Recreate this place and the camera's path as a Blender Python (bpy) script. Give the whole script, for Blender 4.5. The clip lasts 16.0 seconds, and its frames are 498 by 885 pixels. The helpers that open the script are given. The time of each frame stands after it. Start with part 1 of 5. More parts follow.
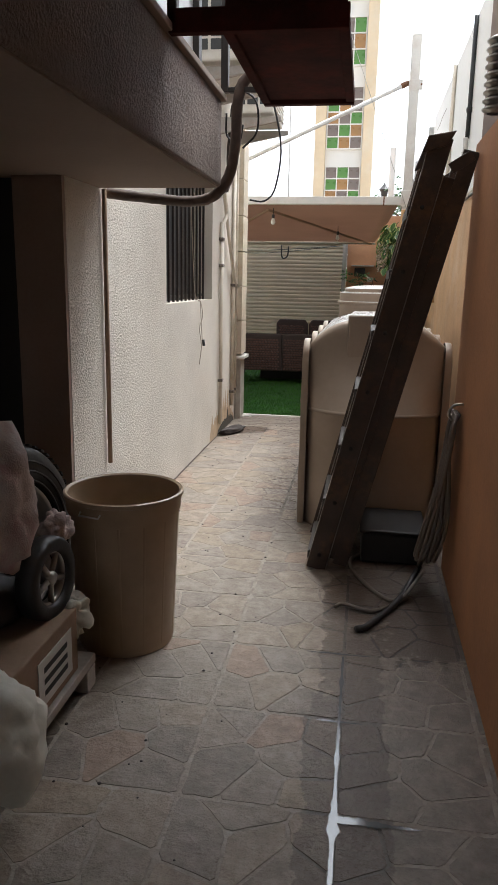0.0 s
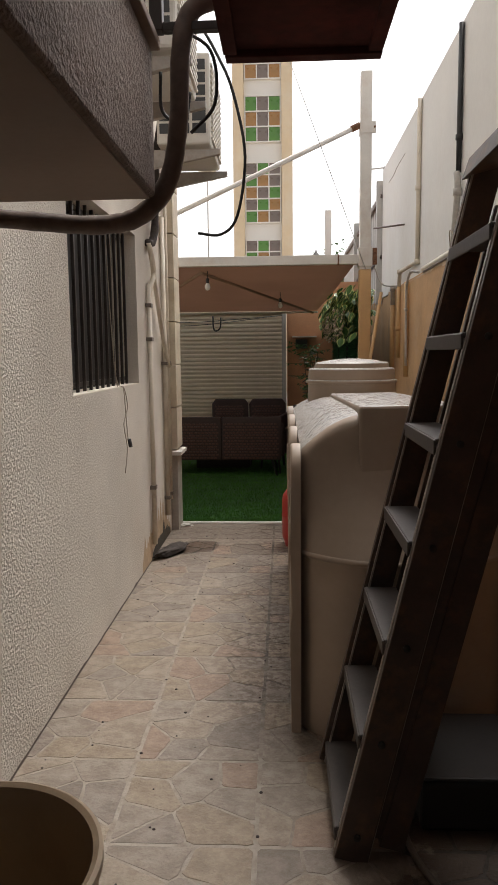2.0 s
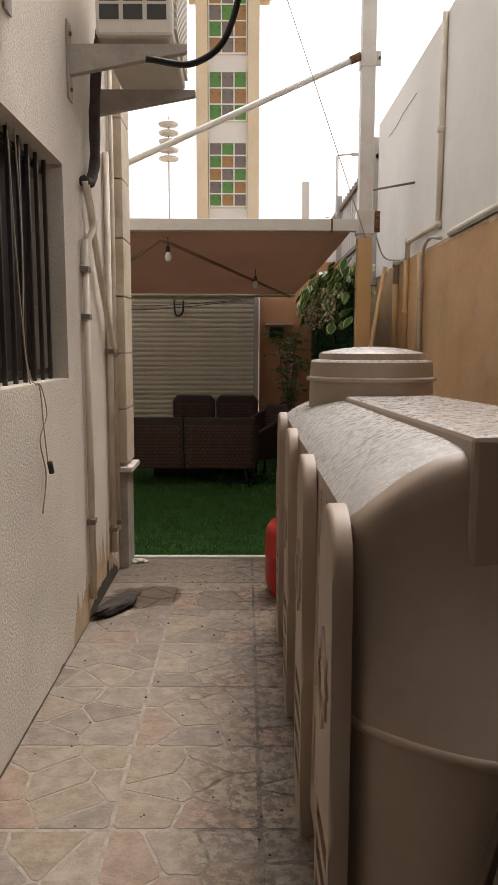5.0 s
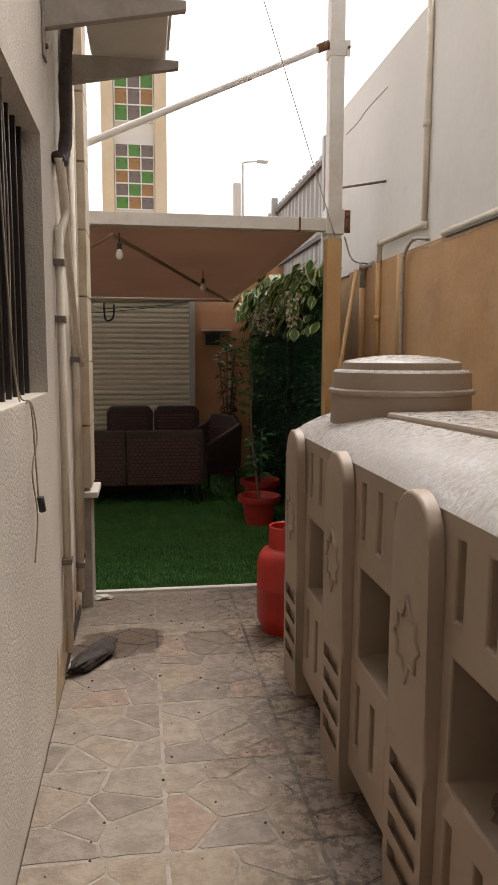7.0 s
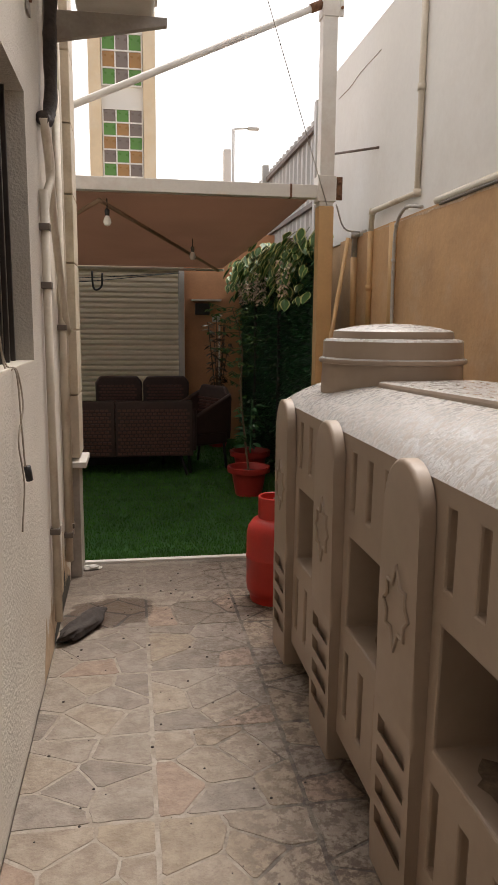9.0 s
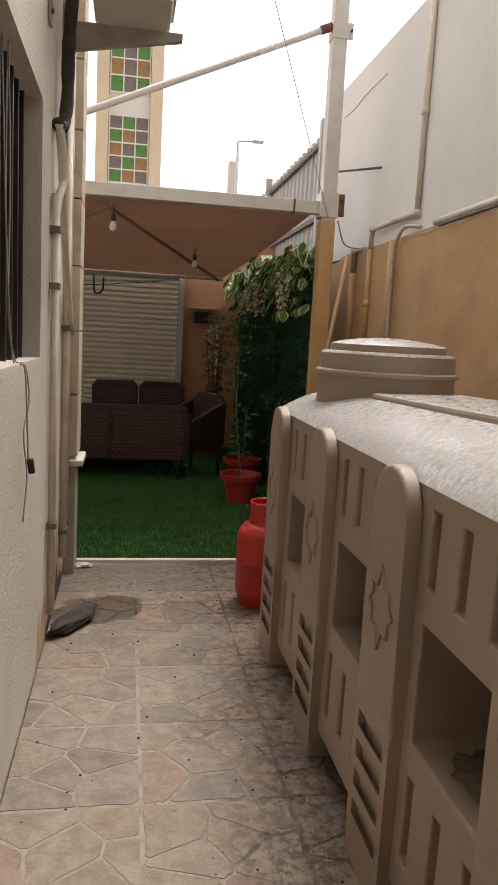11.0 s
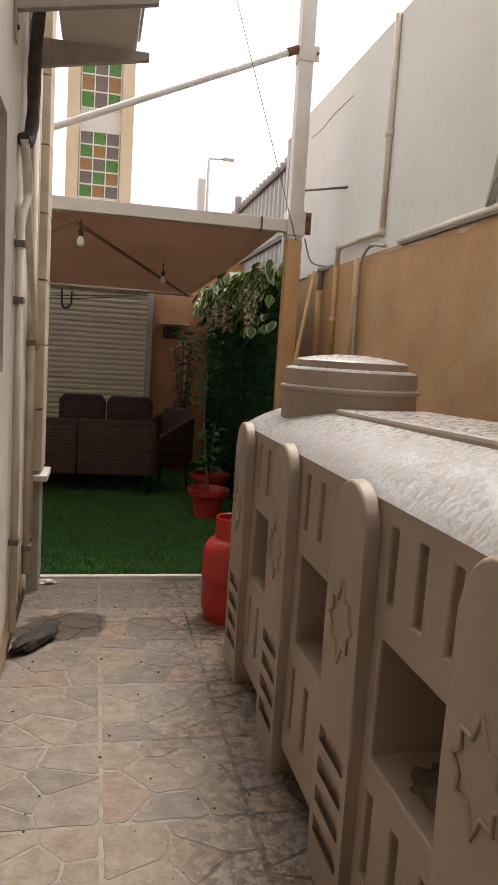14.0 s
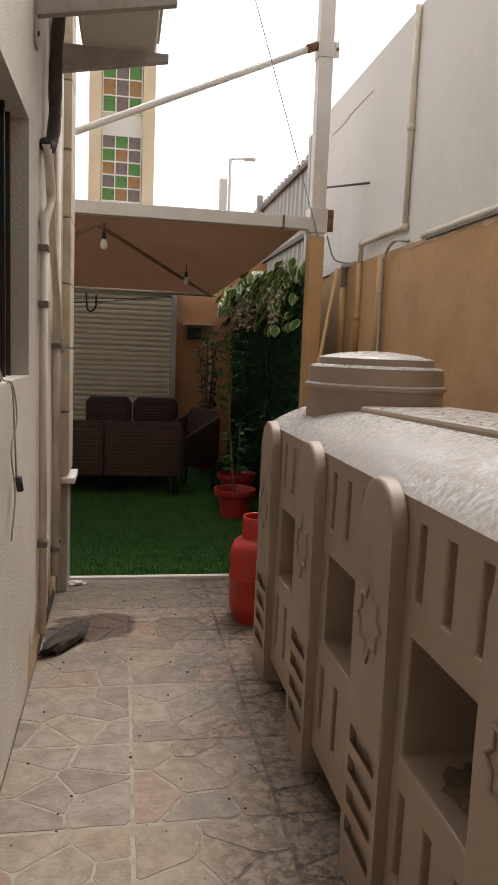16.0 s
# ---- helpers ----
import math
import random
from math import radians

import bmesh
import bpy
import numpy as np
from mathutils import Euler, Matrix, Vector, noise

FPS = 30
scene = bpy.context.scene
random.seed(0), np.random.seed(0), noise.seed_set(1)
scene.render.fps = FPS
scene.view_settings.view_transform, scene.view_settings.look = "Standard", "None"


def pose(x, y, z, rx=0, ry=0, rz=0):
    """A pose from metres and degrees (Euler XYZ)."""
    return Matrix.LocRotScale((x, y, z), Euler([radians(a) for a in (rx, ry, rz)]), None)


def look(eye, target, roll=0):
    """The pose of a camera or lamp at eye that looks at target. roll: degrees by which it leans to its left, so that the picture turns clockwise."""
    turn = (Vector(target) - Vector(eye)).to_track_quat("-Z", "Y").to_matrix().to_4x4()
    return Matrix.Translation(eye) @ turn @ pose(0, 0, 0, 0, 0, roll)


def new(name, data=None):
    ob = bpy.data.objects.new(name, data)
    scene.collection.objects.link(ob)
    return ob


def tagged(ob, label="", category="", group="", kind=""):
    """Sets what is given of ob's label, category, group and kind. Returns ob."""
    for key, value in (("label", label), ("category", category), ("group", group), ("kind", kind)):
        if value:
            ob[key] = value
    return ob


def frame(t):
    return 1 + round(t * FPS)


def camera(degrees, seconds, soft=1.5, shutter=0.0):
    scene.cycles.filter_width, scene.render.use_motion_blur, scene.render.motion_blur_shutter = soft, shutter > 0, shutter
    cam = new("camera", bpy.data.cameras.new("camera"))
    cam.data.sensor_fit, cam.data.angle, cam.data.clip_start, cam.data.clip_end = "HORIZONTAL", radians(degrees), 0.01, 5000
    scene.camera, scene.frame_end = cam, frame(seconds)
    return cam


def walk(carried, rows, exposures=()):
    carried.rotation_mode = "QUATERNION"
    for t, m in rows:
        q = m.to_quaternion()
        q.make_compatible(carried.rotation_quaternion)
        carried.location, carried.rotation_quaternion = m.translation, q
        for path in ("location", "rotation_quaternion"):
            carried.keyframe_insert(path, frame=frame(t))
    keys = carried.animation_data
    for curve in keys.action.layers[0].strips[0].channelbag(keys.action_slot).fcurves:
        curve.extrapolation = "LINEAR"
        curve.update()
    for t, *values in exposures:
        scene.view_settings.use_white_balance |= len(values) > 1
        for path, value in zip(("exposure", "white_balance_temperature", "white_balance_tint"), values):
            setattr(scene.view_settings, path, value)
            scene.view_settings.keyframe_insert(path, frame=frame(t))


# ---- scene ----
cam = camera(38.4, 16.0)
METRES, EYE, TILT, LEAN, TURN = 4.12, 1.5, 0.0, 0.0, 8.8
ROWS = [
    (0.0, 0.0, 0.0, 0.0, 0.25, -12.77, -1.11),
    (0.5, -0.0188, 0.1063, -0.0029, -0.42, -11.51, -0.11),
    (1.0, -0.0174, 0.2089, -0.006, -2.57, -12.12, 0.09),
    (1.5, -0.0165, 0.3059, -0.0016, -2.56, -12.36, -1.76),
    (2.0, -0.0305, 0.4027, 0.0025, -6.02, -6.97, 0.59),
    (2.5, -0.0199, 0.5027, 0.0004, -2.0, -2.36, -0.53),
    (3.0, -0.0152, 0.5973, -0.0056, -6.12, -6.02, -1.85),
    (3.5, -0.0183, 0.6659, -0.0065, -11.63, -5.46, 0.93),
    (4.0, -0.0168, 0.6903, -0.0056, -8.66, -8.63, -0.26),
    (6.5, -0.0679, 0.8593, -0.0052, -14.41, -5.71, 0.24),
    (7.0, -0.1065, 0.8864, -0.0044, -17.2, -7.04, -0.23),
    (7.5, -0.108, 0.8902, -0.0077, -16.47, -7.36, -0.23),
    (8.0, -0.1055, 0.888, -0.008, -19.09, -8.47, -1.66),
    (8.5, -0.1034, 0.8932, -0.0078, -18.1, -9.28, -0.39),
    (11.0, -0.1158, 0.8721, -0.0108, -18.31, -8.4, -3.1),
    (11.5, -0.1152, 0.8678, -0.0126, -20.72, -6.91, -3.1),
    (12.0, -0.1134, 0.8675, -0.011, -20.47, -6.44, -3.38),
    (12.5, -0.1152, 0.87, -0.0121, -18.56, -7.04, -3.58),
    (13.0, -0.1149, 0.8702, -0.0128, -18.21, -7.35, -3.28),
    (13.5, -0.1135, 0.8711, -0.0125, -19.55, -6.86, -3.62),
    (14.0, -0.1106, 0.8684, -0.0102, -20.63, -7.04, -3.5),
    (14.5, -0.1095, 0.868, -0.0105, -20.06, -6.38, -2.25),
    (15.0, -0.11, 0.8687, -0.0098, -19.55, -6.81, -2.43),
    (15.5, -0.1094, 0.8706, -0.0108, -18.79, -7.03, -2.46),
    (16.0, -0.1091, 0.8697, -0.0107, -18.67, -7.18, -2.3),
]
walk(cam, [(t, pose(0, 0, EYE, TILT, LEAN, TURN) @ pose(METRES * x, METRES * y, METRES * z, 90 + pitch, roll, yaw)) for t, x, y, z, yaw, pitch, roll in ROWS],
     [(0.0, 1.62, 5950, 8), (0.5, 1.14, 6050, 9), (1.0, 0.95, 6250, 10), (1.5, 1.05, 6350, 10), (2.5, 0.75, 6750, 14), (3.5, 0.85, 6800, 14), (14.0, 1.02, 6750, 14), (16.0, 0.88, 6700, 13)])

# ---- world, sun, exposure ----
world = bpy.data.worlds.new("overcast")
scene.world = world
world.use_nodes = True
wn, wl = world.node_tree.nodes, world.node_tree.links
sky = wn.new("ShaderNodeTexSky")
sky.sky_type = "NISHITA"
sky.sun_disc = False
sky.sun_elevation, sky.sun_rotation = radians(62), radians(20)
sky.dust_density, sky.air_density = 4.0, 1.0
pale = wn.new("ShaderNodeHueSaturation")
pale.inputs["Saturation"].default_value = 0.12
wl.new(sky.outputs[0], pale.inputs["Color"])
wl.new(pale.outputs[0], wn["Background"].inputs["Color"])
wn["Background"].inputs["Strength"].default_value = 0.15
sun = new("sun", bpy.data.lights.new("sun", "SUN"))
sun.data.energy, sun.data.angle, sun.data.color = 0.8, radians(25), (1.0, 0.96, 0.9)
sun.matrix_basis = look((6, 10, 20), (0, 5, 0))


# ---- materials ----
def mat(name, color, rough=0.7, metal=0.0, var=0.25, scale=3.0, grain=60.0, bump=0.15, dark=None, stain=0.0, spec=0.5, rand=0.0, world_co=False, bdist=0.01, shine=0.0):
    """A surface with broad tone variation, fine grain relief and, if asked, stains of a second colour."""
    m = bpy.data.materials.new(name)
    m.use_nodes = True
    n, l = m.node_tree.nodes, m.node_tree.links
    b = n["Principled BSDF"]
    b.inputs["Metallic"].default_value = metal
    b.inputs["Specular IOR Level"].default_value = spec
    co = n.new("ShaderNodeTexCoord")
    big = n.new("ShaderNodeTexNoise")
    big.inputs["Scale"].default_value, big.inputs["Detail"].default_value = scale, 6
    fine = n.new("ShaderNodeTexNoise")
    fine.inputs["Scale"].default_value, fine.inputs["Detail"].default_value = grain, 4
    where = n.new("ShaderNodeNewGeometry").outputs["Position"] if world_co else co.outputs["Object"]
    l.new(where, big.inputs["Vector"])
    l.new(where, fine.inputs["Vector"])
    mixv = n.new("ShaderNodeMath")
    mixv.operation = "MULTIPLY_ADD"
    l.new(fine.outputs["Fac"], mixv.inputs[0])
    mixv.inputs[1].default_value = 0.35
    l.new(big.outputs["Fac"], mixv.inputs[2])
    ramp = n.new("ShaderNodeMapRange")
    l.new(mixv.outputs[0], ramp.inputs["Value"])
    ramp.inputs["From Min"].default_value, ramp.inputs["From Max"].default_value = 0.4, 0.95
    ramp.inputs["To Min"].default_value, ramp.inputs["To Max"].default_value = 1 - var, 1 + var * 0.6
    hsv = n.new("ShaderNodeHueSaturation")
    hsv.inputs["Color"].default_value = (*color, 1)
    value = ramp.outputs[0]
    if rand:
        info = n.new("ShaderNodeObjectInfo")
        rr = n.new("ShaderNodeMapRange")
        l.new(info.outputs["Random"], rr.inputs["Value"])
        rr.inputs["To Min"].default_value, rr.inputs["To Max"].default_value = 1 - rand, 1 + rand
        mul = n.new("ShaderNodeMath")
        mul.operation = "MULTIPLY"
        l.new(value, mul.inputs[0])
        l.new(rr.outputs[0], mul.inputs[1])
        value = mul.outputs[0]
        hr = n.new("ShaderNodeMapRange")
        l.new(info.outputs["Random"], hr.inputs["Value"])
        hr.inputs["To Min"].default_value, hr.inputs["To Max"].default_value = 0.488, 0.516
        l.new(hr.outputs[0], hsv.inputs["Hue"])
    l.new(value, hsv.inputs["Value"])
    out = hsv.outputs[0]
    if dark is not None:
        st = n.new("ShaderNodeTexNoise")
        st.inputs["Scale"].default_value, st.inputs["Detail"].default_value, st.inputs["Roughness"].default_value = scale * 0.7, 9, 0.7
        mp = n.new("ShaderNodeMapping")
        mp.inputs["Location"].default_value = (3.1, 7.7, 1.9)
        l.new(where, mp.inputs["Vector"])
        l.new(mp.outputs[0], st.inputs["Vector"])
        sr = n.new("ShaderNodeMapRange")
        l.new(st.outputs["Fac"], sr.inputs["Value"])
        sr.inputs["From Min"].default_value, sr.inputs["From Max"].default_value = 0.5, 0.75
        sr.inputs["To Max"].default_value = stain
        mx = n.new("ShaderNodeMix")
        mx.data_type = "RGBA"
        l.new(sr.outputs[0], mx.inputs["Factor"])
        l.new(out, mx.inputs["A"])
        mx.inputs["B"].default_value = (*dark, 1)
        out = mx.outputs["Result"]
    l.new(out, b.inputs["Base Color"])
    rg = n.new("ShaderNodeMapRange")
    l.new(big.outputs["Fac"], rg.inputs["Value"])
    rg.inputs["To Min"].default_value, rg.inputs["To Max"].default_value = max(0.03, rough - 0.12), min(1, rough + 0.12)
    l.new(rg.outputs[0], b.inputs["Roughness"])
    if shine:
        tr = n.new("ShaderNodeBsdfTranslucent")
        l.new(out, tr.inputs["Color"])
        ms = n.new("ShaderNodeMixShader")
        ms.inputs["Fac"].default_value = shine
        l.new(b.outputs[0], ms.inputs[1])
        l.new(tr.outputs[0], ms.inputs[2])
        l.new(ms.outputs[0], n["Material Output"].inputs["Surface"])
    if bump:
        bp = n.new("ShaderNodeBump")
        bp.inputs["Strength"].default_value, bp.inputs["Distance"].default_value = bump, bdist
        l.new(mixv.outputs[0], bp.inputs["Height"])
        l.new(bp.outputs[0], b.inputs["Normal"])
    return m


M = {
    "stucco": mat("cream_stucco", (0.68, 0.625, 0.545), 0.9, var=0.16, scale=1.3, grain=85, bump=1.0, bdist=0.035, dark=(0.45, 0.36, 0.25), stain=0.25, world_co=True),
    "smooth_wall": mat("pale_plaster", (0.72, 0.66, 0.56), 0.85, var=0.12, scale=1.5, grain=40, bump=0.2, dark=(0.4, 0.28, 0.17), stain=0.35),
    "brownwall": mat("brown_plaster_and_shade", (0.3, 0.22, 0.18), 0.85, var=0.2, scale=2, grain=60, bump=0.4),
    "orange": mat("ochre_plaster", (0.58, 0.36, 0.185), 0.85, var=0.2, scale=3.0, grain=38, bump=0.5, bdist=0.012, dark=(0.6, 0.47, 0.33), stain=0.6),
    "near_wall": mat("ochre_plaster_shaded", (0.5, 0.235, 0.105), 0.85, var=0.22, scale=2.5, grain=45, bump=0.5, dark=(0.3, 0.14, 0.07), stain=0.5),
    "terracotta": mat("terracotta_plaster", (0.62, 0.32, 0.17), 0.85, var=0.2, scale=2.5, grain=45, bump=0.4),
    "peel": mat("peeling_ochre_edge", (0.63, 0.47, 0.32), 0.9, var=0.35, scale=14, grain=60, bump=0.8, dark=(0.4, 0.26, 0.14), stain=0.6),
    "white_wall": mat("white_paint_wall", (0.82, 0.81, 0.78), 0.8, var=0.08, scale=0.8, grain=30, bump=0.15, dark=(0.5, 0.43, 0.33), stain=0.3),
    "ceiling": mat("raw_ceiling", (0.34, 0.29, 0.25), 0.9, var=0.15, scale=2, grain=40, bump=0.2),
    "under": mat("soffit_shaded", (0.32, 0.25, 0.205), 0.85, var=0.12, scale=2, grain=40, bump=0.15),
    # dark objects' own colour, and painted darkness of the unlit rooms
    "dark": mat("dark_paint_and_shade", (0.02, 0.018, 0.017), 0.6, var=0.3, bump=0.1),
    "damp": mat("damp_dirt_joint", (0.1, 0.07, 0.05), 0.5, var=0.4, scale=12, grain=70, bump=0.4),
    "overhang": mat("brown_grey_stucco_shaded", (0.25, 0.195, 0.165), 0.9, var=0.35, scale=2.5, grain=85, bump=1.0, bdist=0.04, dark=(0.25, 0.17, 0.13), stain=0.4),
    "stain": mat("brown_wall_stain", (0.5, 0.37, 0.24), 0.85, var=0.25, scale=9, grain=60, bump=0.4, dark=(0.3, 0.2, 0.12), stain=0.7),
    "tank": mat("beige_moulded_plastic", (0.375, 0.293, 0.224), 0.45, var=0.12, scale=2.5, grain=30, bump=0.05, dark=(0.29, 0.21, 0.15), stain=0.5),
    "bin": mat("tan_bin_plastic", (0.42, 0.31, 0.2), 0.45, var=0.12, scale=4, grain=20, bump=0.04, dark=(0.2, 0.13, 0.08), stain=0.35),
    "ladder": mat("brown_ladder_steel", (0.075, 0.052, 0.042), 0.5, metal=0.2, var=0.4, scale=9, grain=60, bump=0.15, dark=(0.3, 0.16, 0.07), stain=0.5),
    "worn": mat("worn_steel_edge", (0.34, 0.3, 0.26), 0.45, metal=0.3, var=0.4, scale=20, bump=0.1, dark=(0.1, 0.07, 0.05), stain=0.7),
    "bracket": mat("dull_bracket_steel", (0.4, 0.36, 0.32), 0.6, var=0.25, scale=8, bump=0.1, dark=(0.25, 0.14, 0.08), stain=0.5),
    "step": mat("grey_ladder_tread", (0.085, 0.073, 0.066), 0.6, metal=0.0, var=0.3, scale=9, bump=0.15),
    "rust": mat("rusty_red_sheet", (0.08, 0.03, 0.026), 0.9, var=0.5, scale=5, grain=30, bump=0.15, dark=(0.2, 0.04, 0.035), stain=0.6, spec=0.1),
    "white_metal": mat("white_painted_steel", (0.72, 0.69, 0.64), 0.5, var=0.1, scale=5, bump=0.05, dark=(0.35, 0.16, 0.06), stain=0.3),
    "rustpatch": mat("rust_patch", (0.2, 0.095, 0.05), 0.85, var=0.4, scale=30, bump=0.3),
    "ochre_paint": mat("ochre_painted_steel", (0.6, 0.38, 0.18), 0.6, var=0.12, scale=5, bump=0.05),
    "tarp": mat("tan_canopy_cloth", (0.36, 0.252, 0.195), 0.9, var=0.15, scale=1.5, grain=120, bump=0.15, shine=0.52),
    "shutter": mat("cream_shutter_steel", (0.8, 0.71, 0.57), 0.45, var=0.12, scale=3, grain=20, bump=0.05, dark=(0.35, 0.25, 0.15), stain=0.2),
    "turf": mat("green_turf_base", (0.025, 0.105, 0.018), 0.95, var=0.4, scale=8, grain=150, bump=0.8),
    "blade": mat("green_turf_blade", (0.06, 0.185, 0.022), 0.8, var=0.45, scale=5, grain=90, bump=0),
    "hedge": mat("artificial_hedge_leaf", (0.06, 0.2, 0.085), 0.4, var=0.6, scale=7, bump=0),
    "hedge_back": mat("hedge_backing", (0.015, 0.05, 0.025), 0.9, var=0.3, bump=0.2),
    "leaf": mat("green_leaf", (0.06, 0.15, 0.035), 0.45, var=0.35, scale=9, bump=0.05),
    "leaf_edge": mat("yellow_leaf_edge", (0.5, 0.52, 0.2), 0.5, var=0.2, scale=9, bump=0.05),
    "dark_leaf": mat("reddish_brown_leaf", (0.09, 0.06, 0.03), 0.5, var=0.4, scale=9, bump=0.05),
    "far_leaf": mat("grey_green_leaf", (0.09, 0.15, 0.07), 0.7, var=0.4, scale=3, bump=0),
    "flower": mat("cream_blossom", (0.75, 0.62, 0.5), 0.8, var=0.25, scale=30, bump=0.2),
    "bark": mat("brown_stem", (0.16, 0.1, 0.06), 0.85, var=0.3, scale=20, bump=0.4),
    "pot": mat("red_plastic_pot", (0.42, 0.035, 0.03), 0.4, var=0.12, bump=0.03),
    "soil": mat("potting_soil", (0.04, 0.028, 0.02), 0.95, var=0.4, grain=90, bump=0.8),
    "gas": mat("red_gas_paint", (0.5, 0.03, 0.02), 0.38, var=0.15, scale=4, bump=0.04, dark=(0.25, 0.02, 0.015), stain=0.5),
    "steel": mat("worn_steel", (0.5, 0.48, 0.45), 0.35, metal=0.9, var=0.15, bump=0.05),
    "rubber": mat("black_rubber", (0.022, 0.021, 0.02), 0.5, var=0.3, scale=12, bump=0.2),
    "sack": mat("printed_woven_sack", (0.55, 0.47, 0.43), 0.75, var=0.3, scale=9, grain=180, bump=0.6, dark=(0.4, 0.12, 0.13), stain=0.6),
    "bag": mat("pale_plastic_bag", (0.62, 0.6, 0.5), 0.45, var=0.15, scale=6, grain=30, bump=0.3),
    "carton": mat("brown_carton", (0.3, 0.2, 0.13), 0.85, var=0.2, scale=5, bump=0.15),
    "print": mat("dark_print", (0.03, 0.03, 0.03), 0.8, var=0.1, bump=0),
    "plank": mat("grey_pallet_wood", (0.42, 0.38, 0.33), 0.8, var=0.3, scale=7, grain=50, bump=0.4),
    "pvc": mat("cream_pvc", (0.68, 0.61, 0.5), 0.5, var=0.18, scale=5, bump=0.08, dark=(0.36, 0.25, 0.15), stain=0.65, world_co=True),
    "flex": mat("grey_flexible_conduit", (0.5, 0.47, 0.43), 0.55, var=0.2, scale=40, bump=0.3),
    "lagging": mat("dark_brown_lagging", (0.05, 0.036, 0.03), 0.7, var=0.5, scale=25, grain=70, bump=0.8),
    "brownpipe": mat("taped_brown_pipe", (0.15, 0.105, 0.085), 0.55, var=0.45, scale=14, grain=40, bump=0.6, dark=(0.06, 0.042, 0.036), stain=0.8),
    "cable": mat("black_cable", (0.02, 0.02, 0.02), 0.5, var=0.2, bump=0.05),
    "hose": mat("grey_hose", (0.17, 0.14, 0.115), 0.5, var=0.25, bump=0.1),
    "wire": mat("beige_wire", (0.4, 0.34, 0.27), 0.6, var=0.2, bump=0),
    "ac": mat("aged_white_casing", (0.66, 0.62, 0.55), 0.5, var=0.1, scale=4, bump=0.04, dark=(0.4, 0.28, 0.16), stain=0.3),
    "coil": mat("dark_coil", (0.05, 0.05, 0.05), 0.6, var=0.3, grain=200, bump=0.5),
    "bar": mat("dark_brown_bar", (0.045, 0.036, 0.031), 0.4, var=0.3, scale=15, bump=0.1),
    "frost": mat("frosted_pane", (0.5, 0.5, 0.48), 0.35, var=0.2, scale=10, bump=0.3),
    "frame": mat("dark_window_frame", (0.05, 0.04, 0.035), 0.5, var=0.2, bump=0.05),
    "clad": mat("cream_cladding", (0.66, 0.57, 0.44), 0.75, var=0.2, scale=5, bump=0.35, dark=(0.36, 0.24, 0.13), stain=0.65, rand=0.08, world_co=True),
    "strand": mat("woven_rattan_strand", (0.12, 0.055, 0.042), 0.45, var=0.35, scale=15, bump=0.2),
    "rattan": mat("dark_brown_rattan", (0.05, 0.027, 0.024), 0.5, var=0.3, scale=15, bump=0.2),
    "tower": mat("sandy_tower_render", (0.72, 0.58, 0.4), 0.9, var=0.1, scale=0.8, grain=6, bump=0.2, dark=(0.75, 0.7, 0.6), stain=0.6),
    "tower_white": mat("white_tower_band", (0.78, 0.76, 0.72), 0.85, var=0.06, scale=1, bump=0.1),
    "g_green": mat("green_glass_pane", (0.09, 0.24, 0.04), 0.3, var=0.15, scale=2, bump=0),
    "g_amber": mat("amber_glass_pane", (0.36, 0.19, 0.06), 0.3, var=0.15, scale=2, bump=0),
    "g_grey": mat("brown_grey_glass_pane", (0.19, 0.15, 0.13), 0.3, var=0.15, scale=2, bump=0),
    "zinc": mat("grey_corrugated_steel", (0.5, 0.49, 0.47), 0.5, metal=0.3, var=0.15, scale=2, bump=0.05, dark=(0.3, 0.2, 0.14), stain=0.3),
    "ground": mat("sandy_ground", (0.36, 0.3, 0.23), 0.95, var=0.2, scale=0.6, grain=8, bump=0.4),
    "dust": mat("settled_brown_dust", (0.24, 0.18, 0.13), 0.95, var=0.6, scale=18, grain=90, bump=0.9, dark=(0.06, 0.042, 0.03), stain=0.8),
    "debris": mat("dark_debris", (0.05, 0.04, 0.035), 0.9, var=0.5, scale=25, grain=80, bump=0.8),
    "bulb": mat("bulb_glass", (0.7, 0.68, 0.62), 0.15, var=0.05, bump=0),
    "mould": mat("black_mould", (0.06, 0.05, 0.035), 0.95, var=0.4, scale=20, bump=0.4),
    "water": mat("clear_water_film", (0.12, 0.12, 0.12), 0.05, var=0.05, bump=0.03, spec=0.9),
    "paper": mat("white_paper_label", (0.65, 0.62, 0.56), 0.8, var=0.1, bump=0),
}


def math_node(tree, op, a, b=None, c=None):
    """A math node on sockets or numbers; gives its output."""
    nd = tree.nodes.new("ShaderNodeMath")
    nd.operation = op
    for sock, v in zip(nd.inputs, (a, b, c)):
        if v is None:
            continue
        if isinstance(v, (int, float)):
            sock.default_value = v
        else:
            tree.links.new(v, sock)
    return nd.outputs[0]


def ramp_node(tree, v, a, b, lo=0.0, hi=1.0):
    nd = tree.nodes.new("ShaderNodeMapRange")
    nd.interpolation_type = "SMOOTHSTEP"
    tree.links.new(v, nd.inputs["Value"])
    for k, q in (("From Min", a), ("From Max", b), ("To Min", lo), ("To Max", hi)):
        nd.inputs[k].default_value = q
    return nd.outputs[0]


def noise_node(tree, where, scale, detail=5, rough=0.55):
    nd = tree.nodes.new("ShaderNodeTexNoise")
    nd.inputs["Scale"].default_value, nd.inputs["Detail"].default_value, nd.inputs["Roughness"].default_value = scale, detail, rough
    tree.links.new(where, nd.inputs["Vector"])
    return nd.outputs["Fac"]


